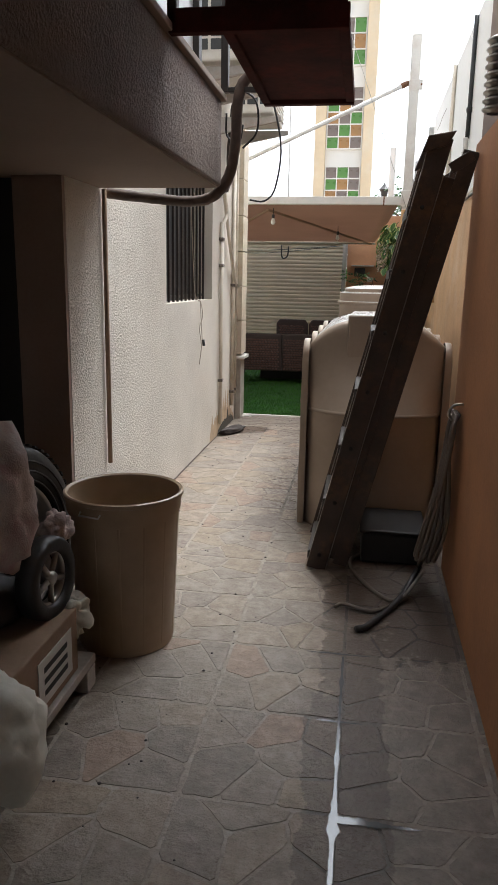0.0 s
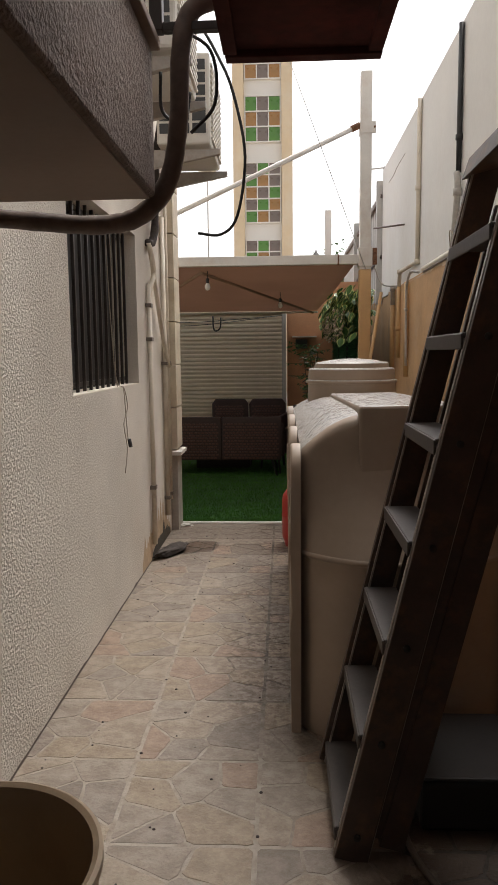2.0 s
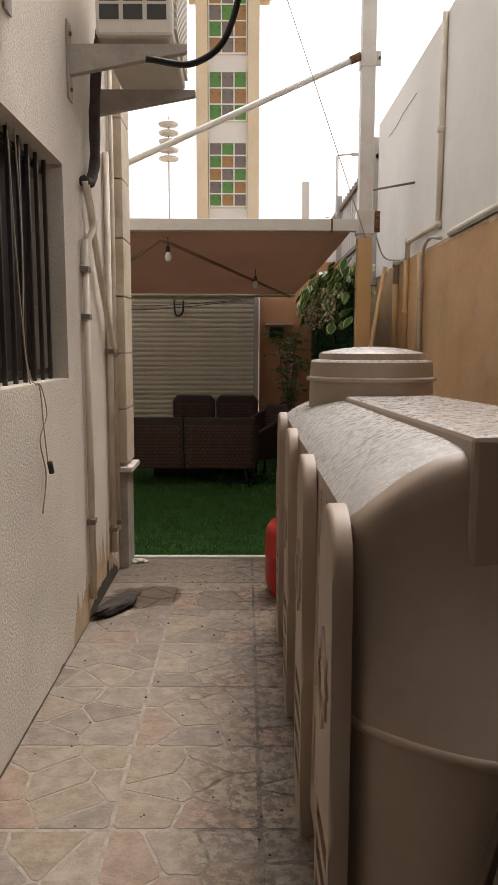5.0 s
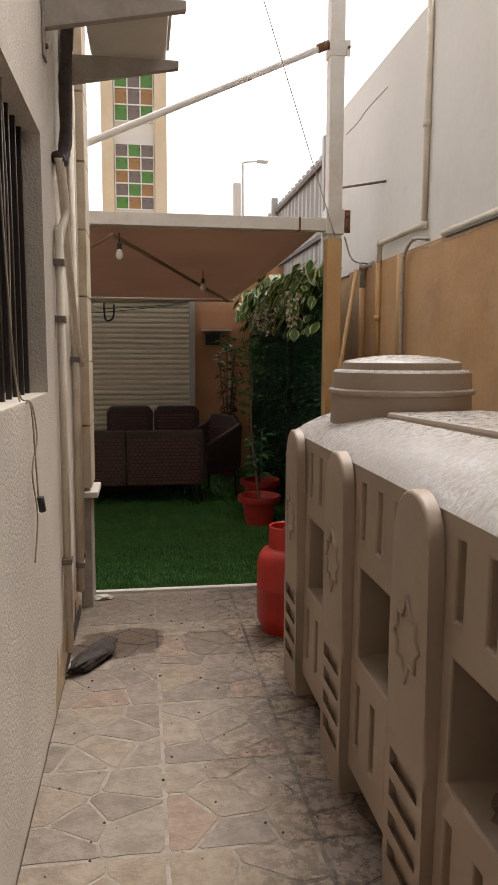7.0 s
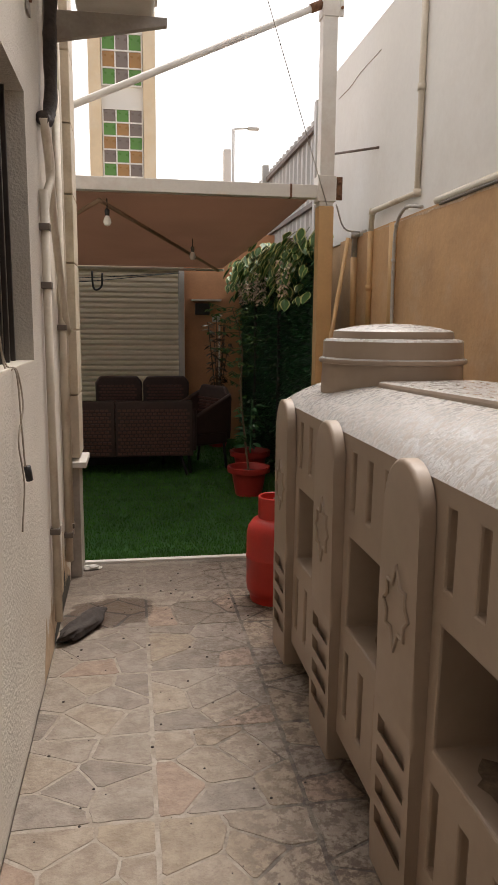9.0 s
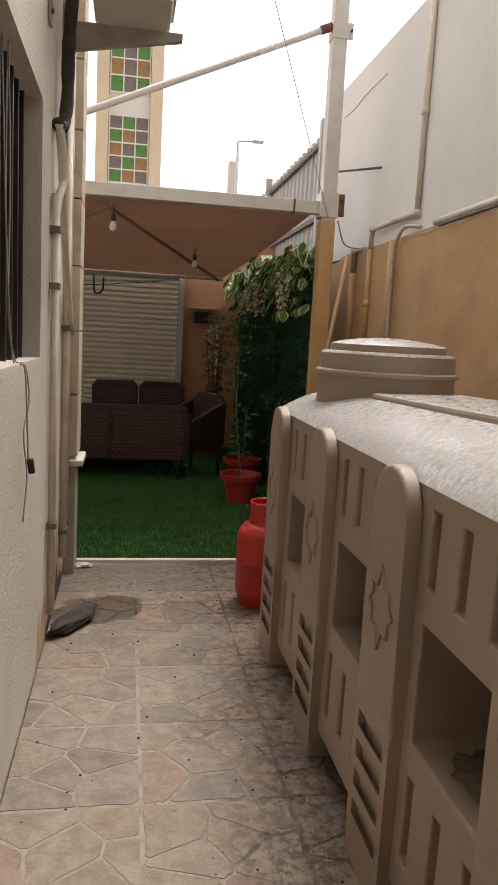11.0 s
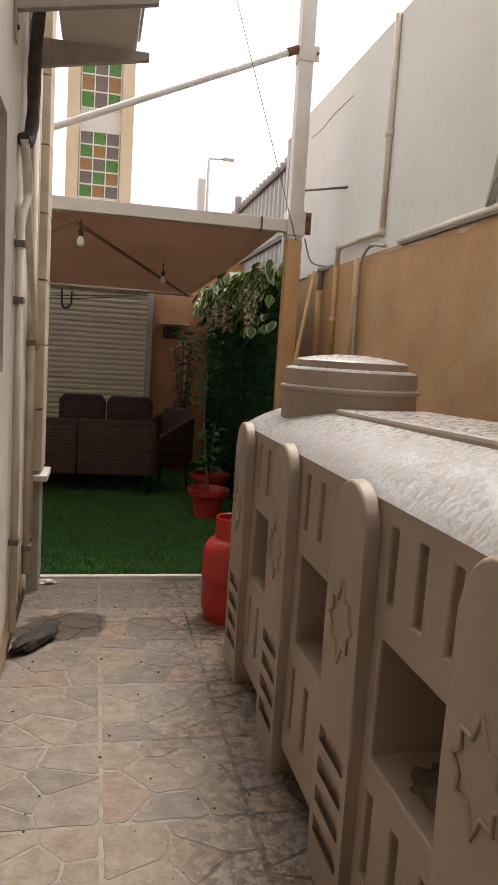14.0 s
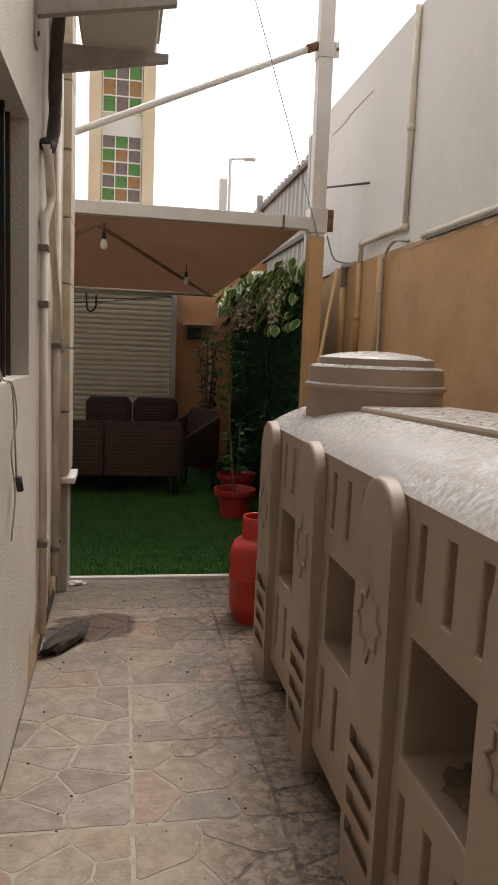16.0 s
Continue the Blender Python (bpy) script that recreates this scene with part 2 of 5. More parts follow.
def mix_node(tree, fac, a, b):
    nd = tree.nodes.new("ShaderNodeMix")
    nd.data_type = "RGBA"
    if isinstance(fac, (int, float)):
        nd.inputs["Factor"].default_value = fac
    else:
        tree.links.new(fac, nd.inputs["Factor"])
    for k, v in (("A", a), ("B", b)):
        if isinstance(v, tuple):
            nd.inputs[k].default_value = (*v, 1)
        else:
            tree.links.new(v, nd.inputs[k])
    return nd.outputs["Result"]


def floor_mat(name, color, second, grit, soak, dry_rough, rand):
    """Stamped floor: mottled stone, grime beside the tank and the drain joint, damp patches of their own shape, one by
    the ladder with shade painted in.
    """
    m = bpy.data.materials.new(name)
    m.use_nodes = True
    tr = m.node_tree
    b = tr.nodes["Principled BSDF"]
    where = tr.nodes.new("ShaderNodeNewGeometry").outputs["Position"]
    sep = tr.nodes.new("ShaderNodeSeparateXYZ")
    tr.links.new(where, sep.inputs[0])
    x, y = sep.outputs[0], sep.outputs[1]
    broad, mid, fine = noise_node(tr, where, 2.6, 4), noise_node(tr, where, 13, 8, 0.68), noise_node(tr, where, 75, 4)
    col = mix_node(tr, ramp_node(tr, mid, 0.34, 0.68), color, second)
    if rand:
        info = tr.nodes.new("ShaderNodeObjectInfo").outputs["Random"]
        pick = tr.nodes.new("ShaderNodeValToRGB")
        pick.color_ramp.interpolation = "CONSTANT"
        stops = ((0.0, (1.0, 1.0, 1.0)), (0.3, (0.9, 0.9, 0.92)), (0.5, (1.1, 1.07, 1.02)), (0.7, (1.08, 0.93, 0.86)), (0.82, (1.05, 1.0, 0.9)), (0.92, (0.8, 0.79, 0.8)))
        while len(pick.color_ramp.elements) < len(stops):
            pick.color_ramp.elements.new(0.5)
        for e, (p, c) in zip(pick.color_ramp.elements, stops):
            e.position, e.color = p, (*c, 1)
        tr.links.new(info, pick.inputs[0])
        mul = tr.nodes.new("ShaderNodeMix")
        mul.data_type, mul.blend_type = "RGBA", "MULTIPLY"
        mul.inputs["Factor"].default_value = 1.0
        tr.links.new(col, mul.inputs["A"])
        tr.links.new(pick.outputs[0], mul.inputs["B"])
        col = mul.outputs["Result"]
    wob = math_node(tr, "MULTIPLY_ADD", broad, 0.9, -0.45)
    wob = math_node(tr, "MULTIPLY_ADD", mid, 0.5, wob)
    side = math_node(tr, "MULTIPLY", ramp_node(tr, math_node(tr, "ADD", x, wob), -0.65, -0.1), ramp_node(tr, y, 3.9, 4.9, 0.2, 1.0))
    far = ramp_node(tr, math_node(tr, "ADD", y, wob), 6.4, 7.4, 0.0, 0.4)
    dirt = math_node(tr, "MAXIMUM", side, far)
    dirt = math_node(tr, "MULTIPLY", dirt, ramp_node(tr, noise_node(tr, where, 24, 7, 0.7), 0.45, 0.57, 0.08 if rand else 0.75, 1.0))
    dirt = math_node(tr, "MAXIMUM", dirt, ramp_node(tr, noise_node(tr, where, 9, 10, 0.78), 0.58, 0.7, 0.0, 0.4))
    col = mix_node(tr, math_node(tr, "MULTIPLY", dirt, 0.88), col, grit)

    def patch(px, py, rx, ry):
        u = math_node(tr, "DIVIDE", math_node(tr, "SUBTRACT", x, px), rx)
        v = math_node(tr, "DIVIDE", math_node(tr, "SUBTRACT", y, py), ry)
        d = math_node(tr, "ADD", math_node(tr, "POWER", math_node(tr, "ABSOLUTE", u), 4.0), math_node(tr, "POWER", math_node(tr, "ABSOLUTE", v), 4.0))
        d = math_node(tr, "ADD", d, math_node(tr, "MULTIPLY", wob, 2.4))
        return ramp_node(tr, d, 1.1, 0.95)
    # second patch, by the ladder: wet floor plus painted shade of the nook
    damp = math_node(tr, "MAXIMUM", patch(-1.14, 7.13, 0.27, 0.23), patch(0.28, 3.4, 0.42, 0.85))
    damp = math_node(tr, "MAXIMUM", damp, math_node(tr, "MULTIPLY", patch(0.02, 2.1, 0.16, 1.7), 0.75))
    damp = math_node(tr, "MAXIMUM", damp, math_node(tr, "MULTIPLY", patch(-0.55, 7.1, 0.3, 0.2), 0.5))
    col = mix_node(tr, math_node(tr, "MULTIPLY", damp, 0.8), col, soak)
    tr.links.new(col, b.inputs["Base Color"])
    rg = math_node(tr, "MULTIPLY_ADD", mid, 0.25, dry_rough - 0.12)
    rg = math_node(tr, "SUBTRACT", rg, math_node(tr, "MULTIPLY", damp, 0.08))
    tr.links.new(math_node(tr, "MAXIMUM", rg, 0.12), b.inputs["Roughness"])
    bp = tr.nodes.new("ShaderNodeBump")
    bp.inputs["Strength"].default_value, bp.inputs["Distance"].default_value = 0.9, 0.01
    tr.links.new(math_node(tr, "MULTIPLY_ADD", fine, 0.3, mid), bp.inputs["Height"])
    tr.links.new(bp.outputs[0], b.inputs["Normal"])
    return m


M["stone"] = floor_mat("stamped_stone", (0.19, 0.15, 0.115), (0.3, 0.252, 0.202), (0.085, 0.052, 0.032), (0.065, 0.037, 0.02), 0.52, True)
M["grout"] = floor_mat("pale_floor_joint", (0.36, 0.31, 0.255), (0.25, 0.205, 0.16), (0.035, 0.024, 0.017), (0.012, 0.009, 0.007), 0.7, False)

# rough stucco near the store, worn to smooth render further along
tree = M["stucco"].node_tree
pos = tree.nodes.new("ShaderNodeSeparateXYZ")
tree.links.new(tree.nodes.new("ShaderNodeNewGeometry").outputs["Position"], pos.inputs[0])
lump = noise_node(tree, pos.inputs[0].links[0].from_socket, 1.7, 5)
along = math_node(tree, "ADD", math_node(tree, "MULTIPLY_ADD", lump, 1.6, -0.8), pos.outputs[1])
for nd in tree.nodes:
    if nd.bl_idname == "ShaderNodeBump":
        tree.links.new(ramp_node(tree, along, 4.2, 5.3, 1.0, 0.42), nd.inputs["Strength"])


# ---- mesh tools ----
def finish(name, bm, material, parent=None, smooth=False, bevel=0.0, m=None):
    me = bpy.data.meshes.new(name)
    bmesh.ops.recalc_face_normals(bm, faces=bm.faces[:])
    bm.to_mesh(me)
    bm.free()
    for x in (material if isinstance(material, (list, tuple)) else [material]):
        me.materials.append(M[x])
    if smooth:
        for p in me.polygons:
            p.use_smooth = True
    ob = new(name, me)
    if m is not None:
        ob.matrix_basis = m
    if parent is not None:
        ob.parent = parent
    if bevel:
        bv = ob.modifiers.new("bevel", "BEVEL")
        bv.width, bv.segments, bv.limit_method, bv.angle_limit = bevel, 2, "ANGLE", radians(40)
    return ob


def add_box(bm, lo, hi):
    v = [bm.verts.new((x, y, z)) for x in (lo[0], hi[0]) for y in (lo[1], hi[1]) for z in (lo[2], hi[2])]
    for f in ((0, 1, 3, 2), (4, 6, 7, 5), (0, 4, 5, 1), (2, 3, 7, 6), (0, 2, 6, 4), (1, 5, 7, 3)):
        bm.faces.new([v[i] for i in f])
    return v


def box(name, lo, hi, material, parent=None, bevel=0.0, m=None):
    bm = bmesh.new()
    add_box(bm, lo, hi)
    return finish(name, bm, material, parent, bevel=bevel, m=m)


def add_lathe(bm, prof, c=(0, 0, 0), n=40, cap=True):
    rings = []
    for r, z in prof:
        rings.append([bm.verts.new((c[0] + r * math.cos(2 * math.pi * i / n), c[1] + r * math.sin(2 * math.pi * i / n), c[2] + z)) for i in range(n)])
    for a, b in zip(rings, rings[1:]):
        for i in range(n):
            bm.faces.new((a[i], a[(i + 1) % n], b[(i + 1) % n], b[i]))
    if cap:
        bm.faces.new(rings[0])
        bm.faces.new(rings[-1])


def lathe(name, prof, c, material, parent=None, n=40, cap=True, m=None):
    bm = bmesh.new()
    add_lathe(bm, prof, c, n, cap)
    ob = finish(name, bm, material, parent, smooth=True, m=m)
    e = ob.modifiers.new("edges", "EDGE_SPLIT")
    e.split_angle = radians(38)
    return ob


def smooth_path(pts, k=6):
    p = [Vector(q) for q in pts]
    if len(p) < 3:
        return p
    q = [p[0] * 2 - p[1]] + p + [p[-1] * 2 - p[-2]]
    out = []
    for i in range(1, len(q) - 2):
        a, b, c, d = q[i - 1], q[i], q[i + 1], q[i + 2]
        for j in range(k):
            t = j / k
            out.append(0.5 * (2 * b + (c - a) * t + (2 * a - 5 * b + 4 * c - d) * t * t + (3 * b - a - 3 * c + d) * t ** 3))
    return out + [p[-1]]


def add_tube(bm, pts, r, n=8, k=6, wob=0.0):
    path = smooth_path(pts, k) if k > 1 else [Vector(q) for q in pts]
    rings, up = [], None
    for i, p in enumerate(path):
        d = (path[min(i + 1, len(path) - 1)] - path[max(i - 1, 0)]).normalized()
        if up is None:
            up = d.orthogonal().normalized()
        up = (up - d * up.dot(d)).normalized()
        side = d.cross(up)
        rad = r(i / max(1, len(path) - 1)) if callable(r) else r
        rad *= 1 + (random.uniform(-wob, wob) if wob else 0)
        rings.append([bm.verts.new(p + (up * math.cos(2 * math.pi * j / n) + side * math.sin(2 * math.pi * j / n)) * rad) for j in range(n)])
    for a, b in zip(rings, rings[1:]):
        for j in range(n):
            bm.faces.new((a[j], a[(j + 1) % n], b[(j + 1) % n], b[j]))
    bm.faces.new(rings[0])
    bm.faces.new(rings[-1])


def tube(name, pts, r, material, parent=None, n=8, k=6, wob=0.0, m=None):
    bm = bmesh.new()
    add_tube(bm, pts, r, n, k, wob)
    ob = finish(name, bm, material, parent, smooth=True, m=m)
    return ob


def prism(name, poly, axis, a, b, material, parent=None, bevel=0.0, smooth=False):
    """A polygon in the two other axes (in order), pushed from a to b along axis."""
    bm = bmesh.new()

    def at(p, s):
        return {"x": (s, p[0], p[1]), "y": (p[0], s, p[1]), "z": (p[0], p[1], s)}[axis]
    lo, hi = [bm.verts.new(at(p, a)) for p in poly], [bm.verts.new(at(p, b)) for p in poly]
    bm.faces.new(lo)
    bm.faces.new(hi)
    for i in range(len(poly)):
        j = (i + 1) % len(poly)
        bm.faces.new((lo[i], lo[j], hi[j], hi[i]))
    return finish(name, bm, material, parent, bevel=bevel, smooth=smooth)


def beam(name, p, q, w, h, material, parent=None, bevel=0.003):
    """A bar of section w x h from p to q."""
    p, q = Vector(p), Vector(q)
    d = q - p
    m = Matrix.Translation(p) @ d.to_track_quat("X", "Z").to_matrix().to_4x4()
    return box(name, (0, -w / 2, -h / 2), (d.length, w / 2, h / 2), material, parent, bevel, m)


def thing(name, label, category, at=(0, 0, 0), group="", kind=""):
    ob = new(name)
    ob.location = at
    return tagged(ob, label, category, group, kind)


def struct(ob, label="", category=""):
    return tagged(ob, label, category, kind="structure")


def relief(bm, ys, zs, depth, place):
    """A sheet of cells over ys x zs, each sunk by depth(y, z); place(y, z, d) gives the point."""
    ny, nz = len(ys) - 1, len(zs) - 1
    d = [[depth((ys[i] + ys[i + 1]) / 2, (zs[j] + zs[j + 1]) / 2) for j in range(nz)] for i in range(ny)]
    cache = {}

    def v(i, j, dd):
        key = (i, j, round(dd, 4))
        if key not in cache:
            cache[key] = bm.verts.new(place(ys[i], zs[j], dd))
        return cache[key]
    for i in range(ny):
        for j in range(nz):
            a = d[i][j]
            if a is None:
                continue
            bm.faces.new((v(i, j, a), v(i + 1, j, a), v(i + 1, j + 1, a), v(i, j + 1, a)))
            if i + 1 < ny and d[i + 1][j] is not None and d[i + 1][j] != a:
                b = d[i + 1][j]
                bm.faces.new((v(i + 1, j, a), v(i + 1, j + 1, a), v(i + 1, j + 1, b), v(i + 1, j, b)))
            if j + 1 < nz and d[i][j + 1] is not None and d[i][j + 1] != a:
                b = d[i][j + 1]
                bm.faces.new((v(i, j + 1, a), v(i + 1, j + 1, a), v(i + 1, j + 1, b), v(i, j + 1, b)))


# ---- large structure ----
struct(box("ground", (-300, -300, -0.3), (300, 300, -0.03), "ground"), "sandy ground reaching to the horizon", "ground")
floor = struct(box("floor", (-3.6, -3.2, -0.028), (0.9, 7.93, -0.0012), "grout"), "stamped stone-pattern concrete tile floor of the alley", "floor")
lawn = struct(box("turf_floor", (-3.6, 7.96, -0.028), (1.0, 12.9, 0.006), "turf"), "bright green artificial grass carpet", "floor")
struct(box("trim", (-1.34, 7.915, -0.025), (0.7, 7.958, 0.016), "white_metal", bevel=0.004), "white metal edging strip of the grass carpet", "trim")

# building on the window side: wall with one barred window
WX = -1.365
W0, W1, WZ0, WZ1 = 4.93, 6.46, 1.325, 2.31
bm = bmesh.new()
for lo, hi in (((WX - 0.24, 3.23, -0.03), (WX, W0, 7)), ((WX - 0.24, W1, -0.03), (WX, 7.93, 7)), ((WX - 0.24, W0, -0.03), (WX, W1, WZ0)), ((WX - 0.24, W0, WZ1), (WX, W1, 7))):
    add_box(bm, lo, hi)
struct(finish("wall_west", bm, "stucco"), "cream rough stucco wall with a barred window", "wall")
struct(box("wall_return", (-3.6, 7.70, -0.03), (WX - 0.24, 7.93, 7), "stucco"), "cream stucco wall round the corner", "wall")
# near-black colour stands for the darkness of the room
struct(box("wall_window_room", (-2.6, 4.4, 0.9), (-2.5, 7.0, 3.0), "dark"), "backing wall behind the window, near-black for the unlit room", "wall")
# store under the overhang
struct(box("wall_store_back", (-3.6, -3.2, -0.03), (-3.4, 7.70, 3.0), "brownwall"), "dark brown wall of the store", "wall")
struct(box("wall_pillar", (WX - 0.24, 3.2, -0.03), (WX - 0.002, 3.229, 1.943), "brownwall"), "brown painted edge of the store opening", "wall")
# near-black colour stands for the unlit depth of the store
struct(box("wall_store_end", (-3.4, 3.3, -0.03), (WX - 0.24, 3.45, 1.95), "dark"), "end wall of the store, near-black for the unlit interior", "wall")
# unseen end wall; its gap is added to light the entrance
bm = bmesh.new()
for lo, hi in (((-3.6, -3.4, -0.03), (-1.3, -3.2, 3.2)), ((-1.3, -3.4, 2.1), (-0.1, -3.2, 3.2)), ((-0.1, -3.4, -0.03), (0.95, -3.2, 3.2))):
    add_box(bm, lo, hi)
struct(finish("wall_south", bm, "brownwall"), "unseen brown wall behind the start, opening added to let light in", "wall")
# brownish stucco and soffit colours, darkened further to carry the overhang's shade
slab = struct(box("overhang", (-3.4, -3.2, 1.95), (-0.735, 3.68, 2.345), "overhang", bevel=0.012), "rough stucco overhang of the upper floor", "ceiling")
struct(box("soffit", (-3.39, -3.19, 1.944), (-0.75, 3.66, 1.9495), "under"), "smooth painted underside of the overhang, its brown darkened for shade", "ceiling")
struct(box("trim", (-0.79, -3.2, 2.347), (-0.715, 3.70, 2.375), "under", bevel=0.004), "thin cap along the overhang", "trim")
struct(box("wall_upper", (-1.3, -3.2, 2.377), (-1.06, 3.68, 7), "stucco"), "stucco wall above the overhang", "wall")
# stays out of view; reach set by how dark the entrance should be
struct(box("ceiling", (-1.06, -3.2, 2.95), (0.9, 3.0, 3.05), "ceiling"), "unseen raw plaster ceiling over the alley entrance, placed to shade it", "ceiling")
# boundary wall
# same wall as the ochre one; the shade here is in its darker colour
struct(box("wall_east_near", (0.487, -3.2, -0.03), (0.95, 3.76, 2.15), "near_wall"), "plastered boundary wall, ochre darkened to orange for its shade", "wall")
# brown colour paints the shadow lying on this upper wall
struct(box("wall_east_upper", (0.50, -3.2, 2.15), (0.95, 3.70, 3.8), "brownwall"), "plastered upper wall, brown for the shadow on it", "wall")
struct(box("wall_east", (0.75, 3.76, -0.03), (0.95, 9.55, 2.165), "orange"), "ochre plastered boundary wall with peeling top", "wall")
struct(box("wall_east_white", (0.785, 3.76, 2.165), (0.95, 10.35, 3.63), "white_wall"), "white painted wall above the ochre wall", "wall")
struct(box("wall_yard_east", (0.80, 9.55, -0.03), (0.95, 12.9, 2.165), "orange"), "ochre wall behind the hedge", "wall")
struct(box("wall_north", (-0.33, 12.75, -0.03), (1.0, 12.95, 2.6), "terracotta"), "terracotta wall beside the roller shutter", "wall")
struct(box("wall_north_lintel", (-3.6, 12.75, 2.25), (-0.33, 12.95, 2.6), "terracotta"), "terracotta wall above the roller shutter", "wall")
# unseen; height cut so that side light gets under the canopy
struct(box("wall_yard_west", (-3.8, 7.93, -0.03), (-3.6, 12.95, 1.6), "stucco"), "unseen cream wall of the yard, kept low to admit light", "wall")

# ---- barred window ----
win = struct(new("window_1"), "window with dark vertical bars set in a deep reveal", "window")
for i in range(12):
    yb = W0 + 0.06 + i * 0.128
    box("bar", (WX - 0.078, yb - 0.009, WZ0 - 0.005), (WX - 0.06, yb + 0.009, WZ1 + 0.005), "bar", win, 0.003)
for z in (WZ0 + 0.04, WZ1 - 0.04):
    box("rail", (WX - 0.095, W0 - 0.005, z - 0.012), (WX - 0.08, W1 + 0.005, z + 0.012), "bar", win)
# opaque near-black sheet gives the unlit room between the bars
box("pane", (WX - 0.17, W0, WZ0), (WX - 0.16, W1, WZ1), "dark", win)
box("sill", (WX - 0.2, W0 + 0.002, WZ0 - 0.01), (WX - 0.001, W1 - 0.002, WZ0 + 0.004), "smooth_wall", win)

# ---- water tank ----
def water_tank():
    random.seed(2)
    t = thing("water_tank", "large beige moulded plastic water tank, ribbed side and wet top", "water tank", (0, 0, 0))
    Y0, Y1, XL, XR = 4.38, 6.78, -0.325, 0.5
    ribs = (4.47, 5.165, 5.87, 6.575)
    # side shell with slots and square pass-through recesses
    def side(name, x, sgn):
        ys = sorted({Y0, Y1} | {round(r + s, 3) for r in ribs for s in (-0.13, 0.13)} | {round(r + 0.352 + s, 3) for r in ribs[:3] for s in (-0.17, -0.13, -0.02, 0.02, 0.13, 0.17)})
        ys = [y for y in ys if Y0 <= y <= Y1]
        zs = [0.0, 0.1, 0.2, 0.42, 0.505, 0.805, 0.895, 1.08, 1.13]

        def depth(y, z):
            for r in ribs[:3]:
                u = y - r - 0.352
                if abs(u) < 0.25:
                    if z < 0.1:
                        return 0.16
                    if 0.505 < z < 0.805 and abs(u) < 0.17:
                        return 0.34
                    if (0.2 < z < 0.42 or 0.895 < z < 1.08) and (abs(u) < 0.02 or 0.13 < abs(u) < 0.17):
                        return 0.028
            return 0.0
        bm = bmesh.new()
        relief(bm, ys, zs, depth, lambda y, z, d: (x + sgn * (d + 0.012 * z), y, z))
        return finish(name, bm, "tank", t, bevel=0.007)
    side("side", XL, 1)
    side("side", XR, -1)
    # domed top
    prof = []
    for i in range(9):
        a = i / 8
        prof.append((XL + 0.012 + 0.25 * a, 1.13 + 0.145 * math.sin(a * math.pi / 2) ** 0.9))
    top = prof + [(XR - 0.012 - (p[0] - XL - 0.012), p[1]) for p in reversed(prof)]
    bm = bmesh.new()
    steps = [(Y0 + 0.036, 0.0), (Y0 + 0.06, 0.006)] + [(Y0 + 0.2 * i, 0.012) for i in range(1, 12)] + [(Y1 - 0.10, 0.012), (Y1 - 0.03, 0.0), (Y1, -0.03)]
    rows = [[bm.verts.new((p[0], y, 1.13 + (p[1] - 1.13) * (1 - 0.36 * max(0, y - 4.5) / 2.2) + (e if 0 < k < len(top) - 1 else 0))) for k, p in enumerate(top)] for y, e in steps]
    for a, b in zip(rows, rows[1:]):
        for i in range(len(top) - 1):
            bm.faces.new((a[i], a[i + 1], b[i + 1], b[i]))
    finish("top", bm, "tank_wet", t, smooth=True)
    # ends
    def end(y, sgn):
        bm = bmesh.new()
        fall = 1.0 if sgn > 0 else 0.58
        up = [(XL + 0.008, 0.755), *[(q[0], 1.13 + (q[1] - 1.13) * fall - (0 if sgn > 0 else 0.03)) for q in top], (XR - 0.008, 0.755)]
        low = [(XL + 0.0, 0.0), (XL + 0.02, 0.735), (XR - 0.02, 0.735), (XR, 0.0)]
        for poly, dy in ((up, 0.0), (low, 0.012)):
            vs = [bm.verts.new((p[0], y + sgn * dy, p[1])) for p in poly]
            ws = [bm.verts.new((p[0], y + sgn * 0.06, p[1])) for p in poly]
            bm.faces.new(vs)
            for i in range(len(poly)):
                j = (i + 1) % len(poly)
                bm.faces.new((vs[i], vs[j], ws[j], ws[i]))
        finish("end_wall", bm, "tank", t, bevel=0.022).modifiers[0].segments = 4
        box("seam", (XL + 0.01, min(y - sgn * 0.008, y + sgn * 0.03), 0.738), (XR - 0.01, max(y - sgn * 0.008, y + sgn * 0.03), 0.752), "tank", t, bevel=0.003)
    end(Y1, -1)
    # the open end: shell bulging outwards, rounded corners, moulding seam
    xc, hw, edge = (XL + XR) / 2, (XR - XL) / 2 - 0.006, 0.045

    def dome(x):
        q = min(1.0, max(0.0, (hw - abs(x - xc)) / 0.25))
        return 1.13 + 0.145 * math.sin(q * math.pi / 2) ** 0.9

    def swell(x, z):
        u = min(1.0, abs(x - xc) / hw)
        round_off = edge - math.sqrt(max(0.0, edge ** 2 - max(0.0, abs(x - xc) - hw + edge) ** 2))
        out = 0.185 * min(1.0, max(0.0, (1.08 - z) / 0.33)) ** 1.3
        return Y0 + round_off - out * (1 - u ** 2.4)

    xs = [xc + hw * math.sin(math.pi / 2 * k / 20) for k in range(-20, 21)]

    def sheet(name, rows_of, push):
        bm = bmesh.new()
        rows = [[bm.verts.new((x, swell(x, z) + push + back, z)) for x, z, back in row] for row in rows_of]
        for a, b in zip(rows, rows[1:]):
            for k in range(len(xs) - 1):
                bm.faces.new((a[k], a[k + 1], b[k + 1], b[k]))
        return finish(name, bm, "tank", t, smooth=True)
    lip = [(0.0, 0.0), (0.25, 0.0), (0.5, 0.0), (0.7, 0.0), (0.85, 0.0), (0.92, 0.002), (0.96, 0.009), (0.985, 0.02), (1.0, 0.038)]
